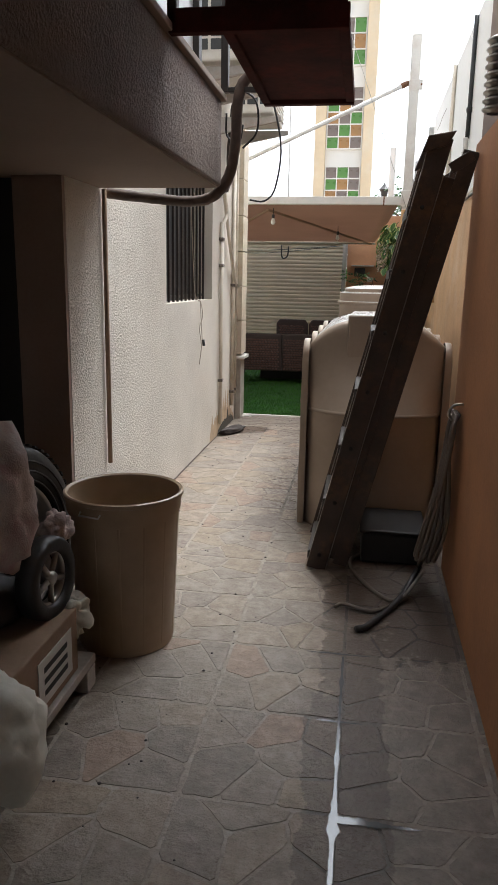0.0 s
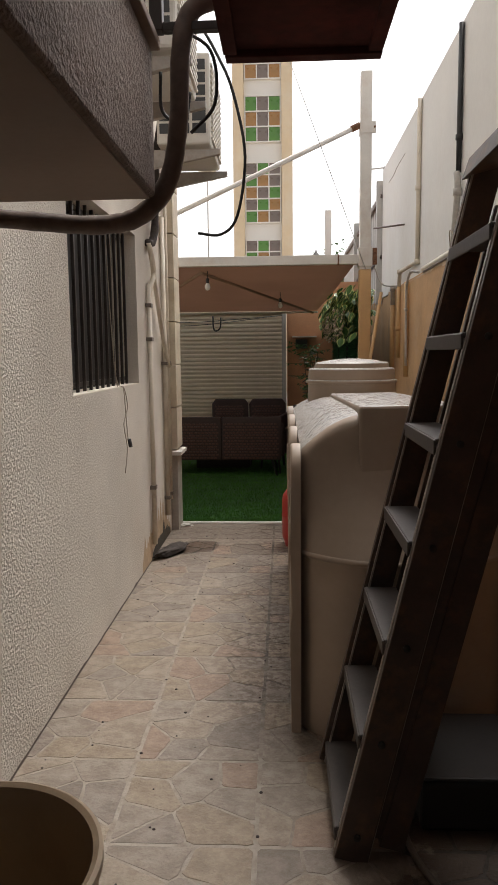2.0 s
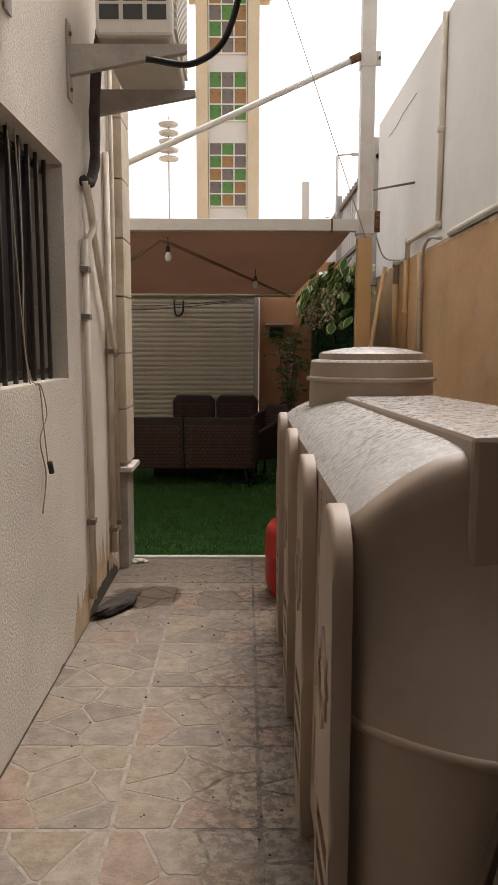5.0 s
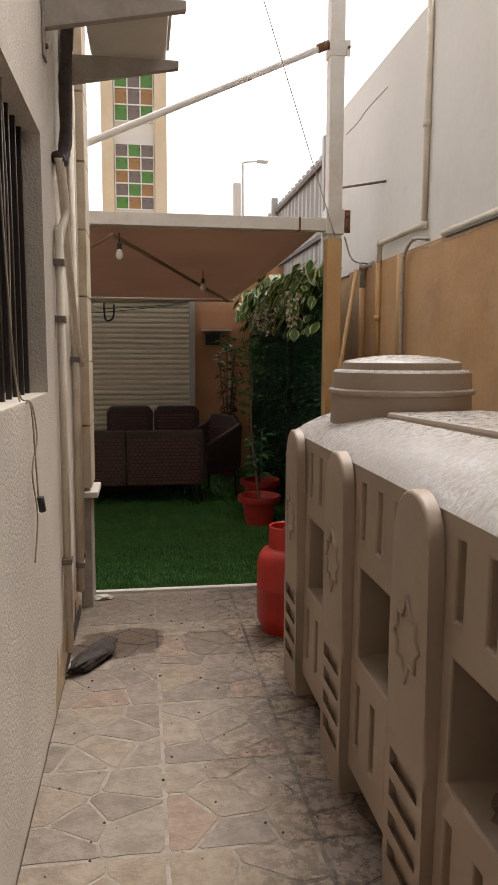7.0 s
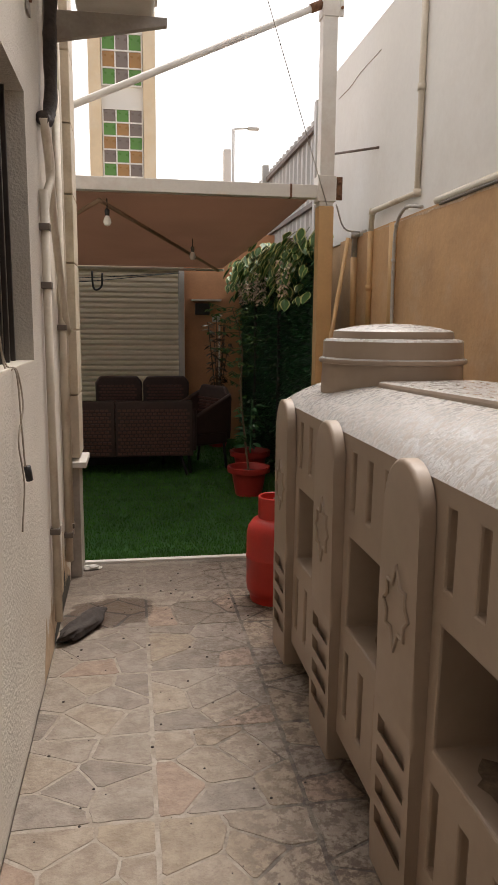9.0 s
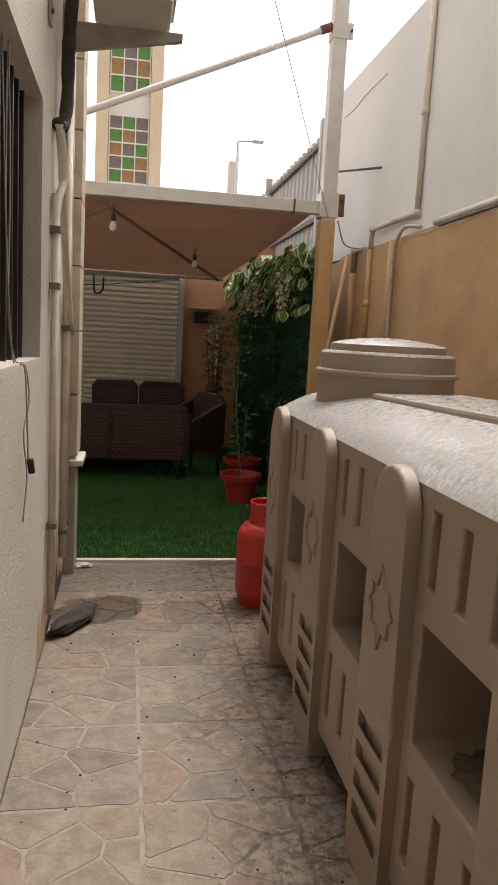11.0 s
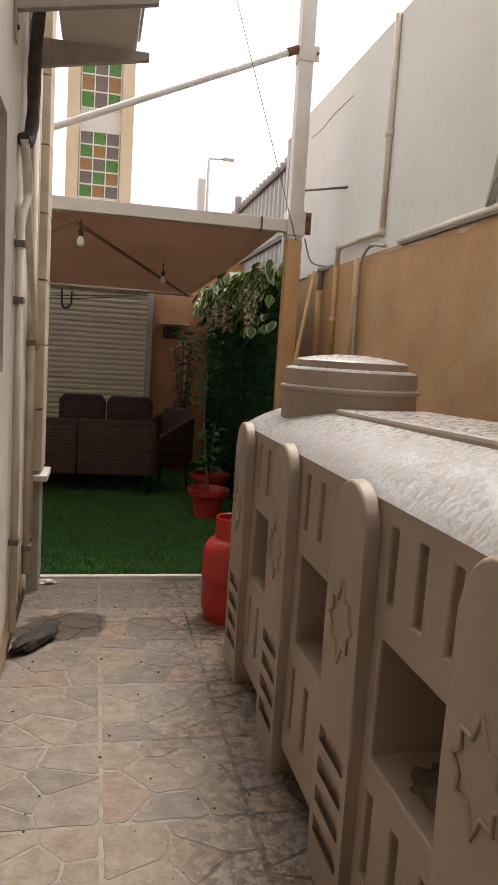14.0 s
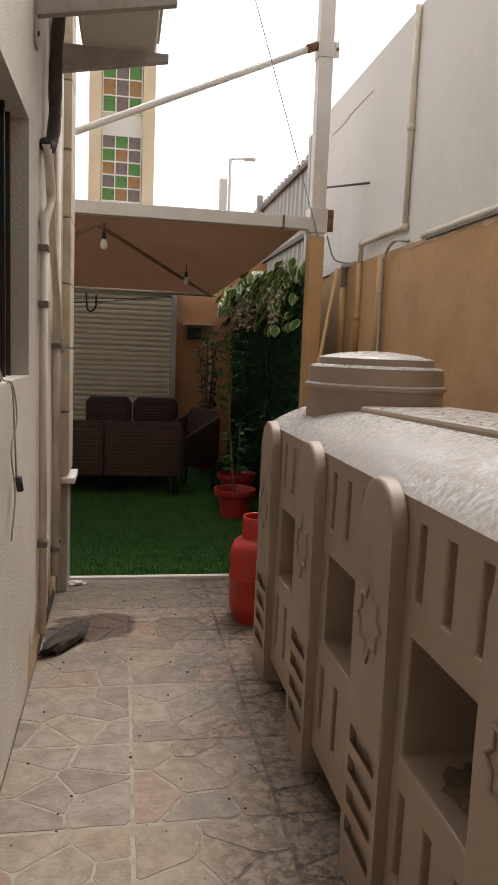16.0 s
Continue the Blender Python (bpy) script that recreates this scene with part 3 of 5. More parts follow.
    sheet("end_shell", [[(x, 0.745 + f * (dome(x) - 0.745), back) for x in xs] for f, back in lip], 0.0)
    sheet("end_skirt", [[(x, z, 0.0) for x in xs] for z in (0.0, 0.1, 0.25, 0.45, 0.6, 0.726)], 0.014)
    sheet("seam", [[(x, z, back) for x in xs] for z, back in ((0.722, 0.016), (0.724, -0.004), (0.735, -0.008), (0.745, -0.003), (0.747, 0.006))], 0.0)
    # ribs: arch-topped, proud of the side, with slanted slots and a star
    for r in ribs:
        for x, sgn in ((XL, -1), (XR, 1)):
            poly = [(r - 0.13, 0.5), (r + 0.13, 0.5), (r + 0.126, 0.75), (r + 0.118, 1.04)]
            poly += [(r + 0.118 * math.cos(a), 1.04 + 0.118 * math.sin(a)) for a in [math.pi * k / 12 for k in range(1, 12)]]
            poly += [(r - 0.118, 1.04), (r - 0.126, 0.75)]
            bm = bmesh.new()
            back, front = [bm.verts.new((x - 0.01 * sgn, *q)) for q in poly], [bm.verts.new((x + 0.03 * sgn, *q)) for q in poly]
            bm.faces.new(front)
            for k in range(len(poly)):
                bm.faces.new((back[k], back[(k + 1) % len(poly)], front[(k + 1) % len(poly)], front[k]))
            bmesh.ops.bevel(bm, geom=[e for e in bm.edges if all(v in front for v in e.verts) and not all(v.co.z < 0.501 for v in e.verts)], offset=0.011, segments=3, profile=0.5, affect="EDGES")
            finish("rib", bm, "tank", t, smooth=True).modifiers.new("edges", "EDGE_SPLIT").split_angle = radians(42)
            bm = bmesh.new()
            ys = [r - 0.13, r - 0.1299, r - 0.095, r + 0.095, r + 0.1299, r + 0.13]
            zs = [0.0] + [v for k in range(4) for v in (0.13 + k * 0.09, 0.18 + k * 0.09)] + [0.5]
            relief(bm, ys, zs, lambda y, z: 0.04 if abs(y - r) > 0.1298 else (0.02 if abs(y - r) < 0.095 and 0.13 < z < 0.45 and ((z - 0.13) % 0.09) < 0.05 else 0.0), lambda y, z, d: (x + sgn * (0.03 - d), y, z - (0.022 if d == 0.02 else 0.0)))
            fx = x + sgn * 0.03
            bmesh.ops.bevel(bm, geom=[e for e in bm.edges if all(abs(v.co.x - fx) < 1e-5 and abs(abs(v.co.y - r) - 0.1299) < 5e-5 for v in e.verts)], offset=0.011, segments=3, profile=0.5, affect="EDGES")
            finish("rib_foot", bm, "tank", t)
        star = []
        for k in range(16):
            a, q = math.pi * k / 8, (0.11 if k in (4, 12) else 0.085 if k % 2 == 0 else 0.062)
            star.append((r + q * math.cos(a), 0.78 + q * math.sin(a)))
        bm = bmesh.new()
        pts = [(XL - 0.031, p[0], p[1]) for p in star]
        add_tube(bm, pts + [pts[0]], 0.0065, 6, 1)
        finish("star_ornament", bm, "tank", t, smooth=True)
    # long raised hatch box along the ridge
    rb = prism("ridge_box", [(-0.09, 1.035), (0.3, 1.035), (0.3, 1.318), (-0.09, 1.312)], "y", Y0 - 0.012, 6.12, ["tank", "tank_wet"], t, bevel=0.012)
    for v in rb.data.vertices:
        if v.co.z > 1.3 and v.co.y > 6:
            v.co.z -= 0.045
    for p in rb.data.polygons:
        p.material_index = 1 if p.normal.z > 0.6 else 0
    # round filler neck with stepped screw lid
    c = (0.068, 6.40, 0)
    lathe("neck", [(0.29, 1.15), (0.285, 1.335), (0.27, 1.34)], c, "tank", t, 48)
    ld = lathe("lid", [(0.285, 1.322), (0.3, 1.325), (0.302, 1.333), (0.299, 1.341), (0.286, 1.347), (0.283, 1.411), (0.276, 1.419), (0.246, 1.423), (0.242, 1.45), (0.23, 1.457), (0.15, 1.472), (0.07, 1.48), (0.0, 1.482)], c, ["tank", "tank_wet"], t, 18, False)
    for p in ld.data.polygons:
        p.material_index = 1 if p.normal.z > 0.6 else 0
    # dust and grit lying in the recesses
    for r in ribs[:3]:
        bm = bmesh.new()
        ring = []
        for k in range(28):
            a = 2 * math.pi * k / 28
            q = 0.75 + 0.25 * noise.noise(Vector((3 * math.cos(a), 3 * math.sin(a), r * 7)))
            ring.append(bm.verts.new((XL + 0.15 + 0.13 * q * math.cos(a), r + 0.352 + 0.16 * q * math.sin(a), 0.5075)))
        mid = bm.verts.new((XL + 0.15, r + 0.352, 0.51))
        for k in range(28):
            bm.faces.new((ring[k], ring[(k + 1) % 28], mid))
        finish("dust", bm, "dust", t, smooth=True)
    box("base_plate", (XL + 0.16, Y0 + 0.06, 0.0), (XR - 0.16, Y1 - 0.06, 0.1), "tank", t)
    return t


# pale grey base colour paints the sky's reflection on the wet beige plastic
M["tank_wet"] = mat("wet_plastic_sky_sheen", (0.5, 0.487, 0.468), 0.3, var=0.1, scale=4, grain=40, bump=0)
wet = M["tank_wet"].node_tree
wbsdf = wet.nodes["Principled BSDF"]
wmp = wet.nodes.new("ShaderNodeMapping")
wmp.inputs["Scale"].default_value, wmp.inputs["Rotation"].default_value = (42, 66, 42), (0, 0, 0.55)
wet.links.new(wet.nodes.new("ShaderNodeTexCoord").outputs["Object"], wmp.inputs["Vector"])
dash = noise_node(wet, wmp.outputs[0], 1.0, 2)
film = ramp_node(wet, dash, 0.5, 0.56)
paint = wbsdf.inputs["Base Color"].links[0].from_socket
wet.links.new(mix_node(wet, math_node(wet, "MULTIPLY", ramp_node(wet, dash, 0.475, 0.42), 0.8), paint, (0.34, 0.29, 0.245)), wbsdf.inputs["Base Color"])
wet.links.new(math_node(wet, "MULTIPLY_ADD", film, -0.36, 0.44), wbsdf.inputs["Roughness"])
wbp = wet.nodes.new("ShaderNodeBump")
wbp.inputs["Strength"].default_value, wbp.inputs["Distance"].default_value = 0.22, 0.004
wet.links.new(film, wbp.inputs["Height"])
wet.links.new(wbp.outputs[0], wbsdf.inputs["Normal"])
water_tank()

# ---- ladder ----
def ladder():
    t = thing("stepladder", "tall brown steel stepladder folded and leaned on the wall", "ladder")
    A, B = Vector((-0.185, 0, 0.0)), Vector((0.315, 0, 2.16))
    d = (B - A).normalized()
    def p(s, y, off=0.0):
        q = A.lerp(B, s)
        return (q.x + d.z * off, y, q.z - d.x * off)
    for y, w in ((3.62, -1), (4.14, 1)):
        beam("rail", p(0, y, -0.02 if w > 0 else 0.0), p(1, y, -0.005 if w > 0 else 0.0), 0.03, 0.10, "ladder", t)
        beam("flange", p(0, y - 0.018 * w, -0.049), p(1, y - 0.018 * w, -0.049), 0.02, 0.006, "worn", t, 0.001)
        beam("flange", p(0, y - 0.012 * w, 0.053), p(0.93, y - 0.012 * w, 0.053), 0.024, 0.006, "worn", t, 0.001)
        beam("spreader", p(0.03, y - 0.03 * w, 0.075), p(0.93, y - 0.03 * w, 0.09), 0.012, 0.075, "ladder", t)
        beam("rear_rail", p(0.02, y - 0.034 * w, 0.118), p(0.99, y - 0.034 * w, 0.148), 0.03, 0.075, "ladder", t)
    for i in range(7):
        q = A.lerp(B, (0.08 + i * 0.295) / 2.16)
        box("tread", (q.x - 0.062, 3.637, q.z - 0.004), (q.x + 0.05, 4.123, q.z + 0.012), "step", t, bevel=0.004)
        box("tread_lip", (q.x - 0.066, 3.637, q.z - 0.035), (q.x - 0.058, 4.123, q.z + 0.009), "step", t, bevel=0.003)
        r = A.lerp(B, 0.11 + i * 0.125)
        box("brace", (r.x + 0.085, 3.665, r.z - 0.05), (r.x + 0.1, 4.095, r.z - 0.02), "ladder", t, bevel=0.002)
        tube("rivet", [(q.x, 3.599, q.z), (q.x, 3.606, q.z)], 0.011, "dark", t, n=8, k=1)
    prism("cap", [(0.225, 2.09), (0.335, 2.12), (0.375, 2.185), (0.25, 2.165)], "y", 3.59, 4.17, "ladder", t, 0.004)
    for y in (3.6, 4.14):
        beam("hinge", (0.36, y, 2.02), (0.455, y, 2.08), 0.012, 0.05, "ladder", t)


ladder()

# ---- bin ----
def rubbish_bin():
    t = thing("rubbish_bin", "large round tan plastic bin, open and stained inside", "bin", (-0.935, 2.71, 0))
    lathe("body", [(0.195, 0.0), (0.2, 0.012), (0.225, 0.60), (0.232, 0.602), (0.236, 0.66), (0.244, 0.664), (0.244, 0.68), (0.236, 0.684), (0.226, 0.678), (0.215, 0.6), (0.19, 0.03), (0.0, 0.025)], (0, 0, 0), "bin", t, 56, False)
    for a in (-105, 75):
        c, s = math.cos(radians(a)), math.sin(radians(a))
        e = Vector((-s, c, 0)) * 0.045
        o = Vector((c, s, 0))
        tube("handle", [o * 0.232 - e + Vector((0, 0, .64)), o * 0.245 - e + Vector((0, 0, .628)), o * 0.245 + e + Vector((0, 0, .628)), o * 0.232 + e + Vector((0, 0, .64))], 0.004, "steel", t, k=1)
    for i in range(14):
        a = 2 * math.pi * i / 14
        beam("flute", (0.199 * math.cos(a), 0.199 * math.sin(a), 0.03), (0.222 * math.cos(a), 0.222 * math.sin(a), 0.58), 0.01, 0.005, "bin", t, 0.002)
    t.scale = (1, 1, 0.965)
    return t


rubbish_bin()

# ---- gas cylinder ----
def gas_cylinder():
    t = thing("gas_cylinder", "red painted steel gas cylinder with a shroud collar", "gas cylinder", (-0.245, 7.22, 0))
    lathe("body", [(0.13, 0.0), (0.135, 0.03), (0.14, 0.045), (0.15, 0.06), (0.153, 0.09), (0.153, 0.235), (0.156, 0.24), (0.156, 0.25), (0.153, 0.255), (0.153, 0.37), (0.145, 0.41), (0.12, 0.445), (0.085, 0.46), (0.0, 0.465)], (0, 0, 0), "gas", t, 40)
    lathe("collar", [(0.092, 0.455), (0.092, 0.57), (0.088, 0.575), (0.082, 0.57), (0.082, 0.455)], (0, 0, 0), "gas", t, 32, False)
    lathe("valve", [(0.02, 0.46), (0.02, 0.53), (0.012, 0.535), (0.012, 0.56), (0.0, 0.562)], (0, 0, 0), "steel", t, 12)


gas_cylinder()


# ---- plants ----
def add_leaf(bm, base, tip, w, droop=0.0, up=None, edge=False):
    base, tip = Vector(base), Vector(tip)
    d = tip - base
    side = d.cross(up or Vector((random.uniform(-1, 1), random.uniform(-1, 1), 1))).normalized() * w
    n = side.cross(d).normalized()
    prof = ((0.0, 0.08), (0.25, 0.8), (0.5, 1.0), (0.78, 0.6), (1.0, 0.04))
    rows = []
    for s, k in prof:
        c = base + d * s - Vector((0, 0, droop * s * s))
        ks = (-1, -0.72, 0, 0.72, 1) if edge else (-1, 0, 1)
        rows.append([bm.verts.new(c + side * k * q + n * (abs(q) * 0.15 * w)) for q in ks])
    for a, b in zip(rows, rows[1:]):
        for i in range(len(a) - 1):
            f = bm.faces.new((a[i], a[i + 1], b[i + 1], b[i]))
            f.material_index = 1 if edge and i in (0, len(a) - 2) else 0


def pot(x, y, s, label):
    t = thing("potted_plant", label, "potted plant", (x, y, 0.006))
    lathe("pot", [(0.115 * s, 0), (0.15 * s, 0.2 * s), (0.185 * s, 0.205 * s), (0.19 * s, 0.25 * s), (0.18 * s, 0.255 * s), (0.165 * s, 0.25 * s), (0.15 * s, 0.2 * s)], (0, 0, 0), "pot", t, 32, False)
    lathe("soil", [(0.15 * s, 0.19 * s), (0.1 * s, 0.205 * s), (0.0, 0.21 * s)], (0, 0, 0), "soil", t, 20, False)
    return t


t1 = pot(0.0, 9.62, 1.0, "thin leafy sapling in a red plastic pot")
stem = [(0, 0, 0.2), (-0.03, 0.05, 0.5), (-0.06, 0.1, 0.9), (-0.04, 0.2, 1.3), (-0.12, 0.25, 1.62)]
tube("stem", stem, lambda s: 0.011 - 0.007 * s, "bark", t1)
bm = bmesh.new()
path = smooth_path(stem, 10)
random.seed(5)
for i in range(8, len(path)):
    for k in range(2 if i > 22 else i % 2):
        a = random.uniform(0, 6.28)
        L = random.uniform(0.10, 0.26) * (1.4 if i > 24 else 0.6)
        e = path[i] + Vector((math.cos(a) * L, math.sin(a) * L, random.uniform(-0.05, 0.08)))
        add_tube(bm, [path[i], e], 0.0025, 4, 1)
        for q in range(7):
            b0 = path[i].lerp(e, 0.3 + 0.1 * q)
            g = random.uniform(0, 6.28)
            add_leaf(bm, b0, b0 + Vector((math.cos(g) * 0.05, math.sin(g) * 0.05, -0.025)), 0.009)
finish("foliage", bm, "leaf", t1)
t2 = pot(0.13, 10.35, 1.05, "dark shrub in a red plastic pot by the hedge")
bm = bmesh.new()
for i in range(60):
    a, z = random.uniform(0, 6.28), random.uniform(0.25, 0.75)
    b0 = Vector((math.cos(a) * 0.04, math.sin(a) * 0.04, z))
    add_leaf(bm, b0, b0 + Vector((math.cos(a) * 0.13, math.sin(a) * 0.13, 0.04)), 0.02, 0.05)
add_tube(bm, [(0, 0, 0.2), (0.02, 0.02, 0.75)], 0.008, 6, 1)
finish("foliage", bm, "hedge", t2)

t3 = pot(0.03, 12.2, 0.9, "reddish-brown leafy shrub in a red pot against the terracotta wall")
random.seed(14)
bm = bmesh.new()
for k in range(7):
    a = k * 0.9
    end = Vector((0.13 * math.cos(a), 0.1 * math.sin(a), random.uniform(1.2, 1.6)))
    twig = smooth_path([(0, 0, 0.18), (0.04 * math.cos(a), 0.03 * math.sin(a), 0.7), end], 9)
    add_tube(bm, [(0, 0, 0.18), (0.04 * math.cos(a), 0.03 * math.sin(a), 0.7), end], 0.005, 5)
    for q in twig[7:]:
        for i in range(3):
            g = random.uniform(0, 6.28)
            e = q + Vector((math.cos(g) * 0.09, math.sin(g) * 0.09, random.uniform(-0.05, 0.03)))
            add_leaf(bm, q, e, 0.014, 0.02)
finish("foliage", bm, "dark_leaf", t3)
hedge = thing("hedge_screen", "dark green artificial hedge panels on the boundary wall", "hedge", (0, 0, 0))
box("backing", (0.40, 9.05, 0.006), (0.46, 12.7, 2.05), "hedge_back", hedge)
bm = bmesh.new()
random.seed(9)
for i in range(9000):
    y, z = random.uniform(9.05, 12.7), random.uniform(0.02, 2.06)
    b0 = Vector((0.40, y, z))
    add_leaf_dir = Vector((random.uniform(-0.065, -0.02), random.uniform(-0.045, 0.045), random.uniform(-0.05, 0.03)))
    side = add_leaf_dir.cross(Vector((0, 0.3, 1))).normalized() * 0.014
    m0 = b0 + add_leaf_dir * 0.5
    vs = [bm.verts.new(q) for q in (b0, m0 + side, b0 + add_leaf_dir, m0 - side)]
    bm.faces.new(vs)
tagged(finish("foliage", bm, "hedge", hedge), kind="stuff")
for y in (10.2, 11.5):
    beam("post", (0.37, y, 0.006), (0.37, y, 2.0), 0.03, 0.03, "dark", hedge)

vine = thing("climbing_plant", "variegated climbing plant with large drooping green leaves", "climbing plant", (0, 0, 0))
random.seed(21)
bm, bs, bf = bmesh.new(), bmesh.new(), bmesh.new()
for k in range(9):
    add_tube(bs, [(0.5, 8.98 + k * 0.02, 2.0 + 0.02 * k), (0.4, 9.4 + 0.1 * k, 2.16 - 0.01 * k), (0.34, 9.9 + 0.18 * k, 2.2), (0.32, 10.5 + 0.22 * k, 2.1)], 0.008, 6)
for i in range(900):
    y = random.uniform(9.0, 12.6)
    top = 2.2 + 0.012 * (y - 9) + 0.05 * math.sin(3.1 * y)
    z = top - min(0.5, abs(random.gauss(0, 0.2)))
    x = random.uniform(0.2, 0.54)
    L = random.uniform(0.075, 0.15)
    a = random.uniform(2.2, 5.2)
    b0 = Vector((x, y, z))
    add_leaf(bm, b0, b0 + Vector((math.cos(a) * L * 0.6, math.sin(a) * L * 0.6, -L * random.uniform(0.3, 1.0))), L * 0.33, 0.02, Vector((math.cos(a), math.sin(a), 0.6)), True)
finish("leaves", bm, ["leaf", "leaf_edge"], vine)
for y, x, z0, h in ((9.2, 0.19, 1.98, 0.27), (10.2, 0.19, 1.96, 0.3), (10.75, 0.2, 1.95, 0.24), (11.3, 0.2, 1.92, 0.22)):
    for i in range(90):
        s = random.random()
        r = 0.05 * (1 - 0.6 * s)
        a = random.uniform(0, 6.28)
        c = Vector((x + math.cos(a) * r, y + math.sin(a) * r, z0 - s * h))
        add_leaf(bf, c, c + Vector((math.cos(a) * 0.025, math.sin(a) * 0.025, -0.02)), 0.009)
finish("stems", bs, "bark", vine, smooth=True)
finish("blossoms", bf, "flower", vine)

# turf blades
bm = bmesh.new()
random.seed(3)
for i in range(42000):
    y = 7.96 + 4.7 * random.random() ** 1.6
    x, a, h = random.uniform(-1.9, 0.65), random.uniform(0, 6.28), random.uniform(0.012, 0.026)
    ex, ey = math.cos(a) * 0.004, math.sin(a) * 0.004
    bx, by = random.uniform(-0.01, 0.01), random.uniform(-0.01, 0.01)
    bm.faces.new([bm.verts.new(q) for q in ((x - ex, y - ey, 0.004), (x + ex, y + ey, 0.004), (x + bx, y + by, 0.006 + h))])
tagged(finish("grass_blades", bm, "blade", lawn), kind="stuff")

# ---- roller shutter ----
sh = struct(new("roller_shutter"), "closed cream steel roller shutter with ribbed slats", "shutter")
S = 0.064
prof = [(0.022, 0.0), (-0.006, 0.001), (-0.016, 0.012), (-0.018, 0.03), (-0.014, 0.044), (-0.004, 0.05), (0.022, 0.051), (0.022, S)]
bm = bmesh.new()
rows = [[bm.verts.new((x, 12.70 + d, z)) for x in (-3.5, -0.4)] for d, z in prof]
for a, b in zip(rows, rows[1:]):
    bm.faces.new((a[0], a[1], b[1], b[0]))
slat = finish("slat", bm, "shutter", sh)
slat.location.z = 0.01
for i in range(1, 34):
    o = slat.copy()
    scene.collection.objects.link(o)
    o.location.z = 0.01 + i * S
box("guide", (-0.41, 12.62, -0.02), (-0.34, 12.745, 2.22), "zinc", sh, 0.004)
box("hood", (-3.5, 12.60, 2.13), (-0.42, 12.69, 2.24), "shutter", sh, 0.006)
for k, sag in enumerate((0.05, 0.1)):
    tube("sagging_wire", [(-3.3, 12.57 - 0.02 * k, 2.08), (-1.9, 12.57 - 0.02 * k, 2.06 - sag), (-0.4, 12.57 - 0.02 * k, 2.1)], 0.005, "cable", sh)
tube("cable", [(-1.45, 12.55, 2.1), (-1.44, 12.55, 1.92), (-1.40, 12.55, 1.88), (-1.34, 12.55, 1.93), (-1.33, 12.55, 2.08)], 0.012, "cable", sh)

# meter shelf on the north wall
mt = thing("wall_meter", "small dark meter under a shelf on the ochre wall", "meter", (-0.08, 12.75, 1.62))
box("shelf", (-0.17, -0.16, 0.15), (0.2, -0.001, 0.17), "white_metal", mt)
box("body", (-0.12, -0.12, -0.02), (0.06, -0.001, 0.12), "dark", mt, 0.01)
box("plate", (0.1, -0.02, -0.11), (0.2, -0.001, -0.03), "paper", mt)
tube("conduit", [(0.19, -0.03, -0.14), (0.19, -0.03, -1.5)], 0.012, "pvc", mt, k=1)

# ---- canopy ----
PX, PY = 0.418, 8.85
cp = thing("canopy_post", "tall white steel post, lower part painted ochre", "post", (0, 0, 0))
box("upper_post", (PX - 0.053, PY - 0.053, 2.33), (PX + 0.053, PY + 0.053, 4.17), "white_metal", cp, 0.006)
box("lower_post", (PX - 0.056, PY - 0.056, -0.02), (PX + 0.056, PY + 0.056, 2.33), "ochre_paint", cp, 0.006)
box("plate", (PX - 0.067, PY - 0.067, 2.36), (PX + 0.067, PY + 0.067, 2.54), "white_metal", cp, 0.004)
box("flange", (PX + 0.068, PY - 0.075, 2.37), (PX + 0.11, PY - 0.06, 2.53), "rustpatch", cp, 0.003)
for z in (2.4, 2.49):
    tube("bolt", [(PX + 0.09, PY - 0.075, z), (PX + 0.09, PY - 0.09, z)], 0.012, "rustpatch", cp, k=1)
box("clamp", (PX - 0.06, PY - 0.06, 3.6), (PX + 0.06, PY + 0.06, 3.71), "white_metal", cp, 0.004)
box("clamp_ear", (PX + 0.061, PY - 0.06, 3.6), (PX + 0.09, PY - 0.045, 3.71), "white_metal", cp, 0.003)
tube("bolt", [(PX + 0.077, PY - 0.058, 3.655), (PX + 0.077, PY - 0.075, 3.655)], 0.01, "rustpatch", cp, k=1)
tube("stay_tube", [(PX - 0.07, PY - 0.02, 3.68), (-2.45, PY - 0.02, 2.45)], 0.024, "white_metal", cp, k=1, n=12)
tube("stay_end", [(PX - 0.06, PY - 0.02, 3.685), (PX - 0.14, PY - 0.02, 3.65)], 0.03, "rustpatch", cp, k=1, n=12)

cn = thing("canopy", "tan cloth canopy on a white steel frame, underside in shade", "canopy", (0, 0, 0))
beam("front_beam", (-3.5, PY, 2.43), (PX - 0.06, PY, 2.43), 0.08, 0.09, "white_metal", cn)
box("rust_joint", (0.15, PY - 0.043, 2.384), (0.165, PY + 0.043, 2.4765), "rustpatch", cn)
bm = bmesh.new()
NX, NY = 24, 20
rows = []
for j in range(NY + 1):
    v = j / NY
    row = []
    for i in range(NX + 1):
        u = i / NX
        xr = 0.34 - 0.23 * v
        x = -3.4 + (xr + 3.4) * u
        z = 2.42 - 0.26 * v - 0.05 * math.sin(math.pi * v) * (0.4 + 0.6 * math.sin(math.pi * u * 2.0) ** 2)
        row.append(bm.verts.new((x, PY + 0.06 + 3.5 * v, z)))
    rows.append(row)
for a, b in zip(rows, rows[1:]):
    for i in range(NX):
        bm.faces.new((a[i], a[i + 1], b[i + 1], b[i]))
cloth = finish("cloth", bm, "tarp", cn, smooth=True)
sol = cloth.modifiers.new("thick", "SOLIDIFY")
sol.thickness = 0.004
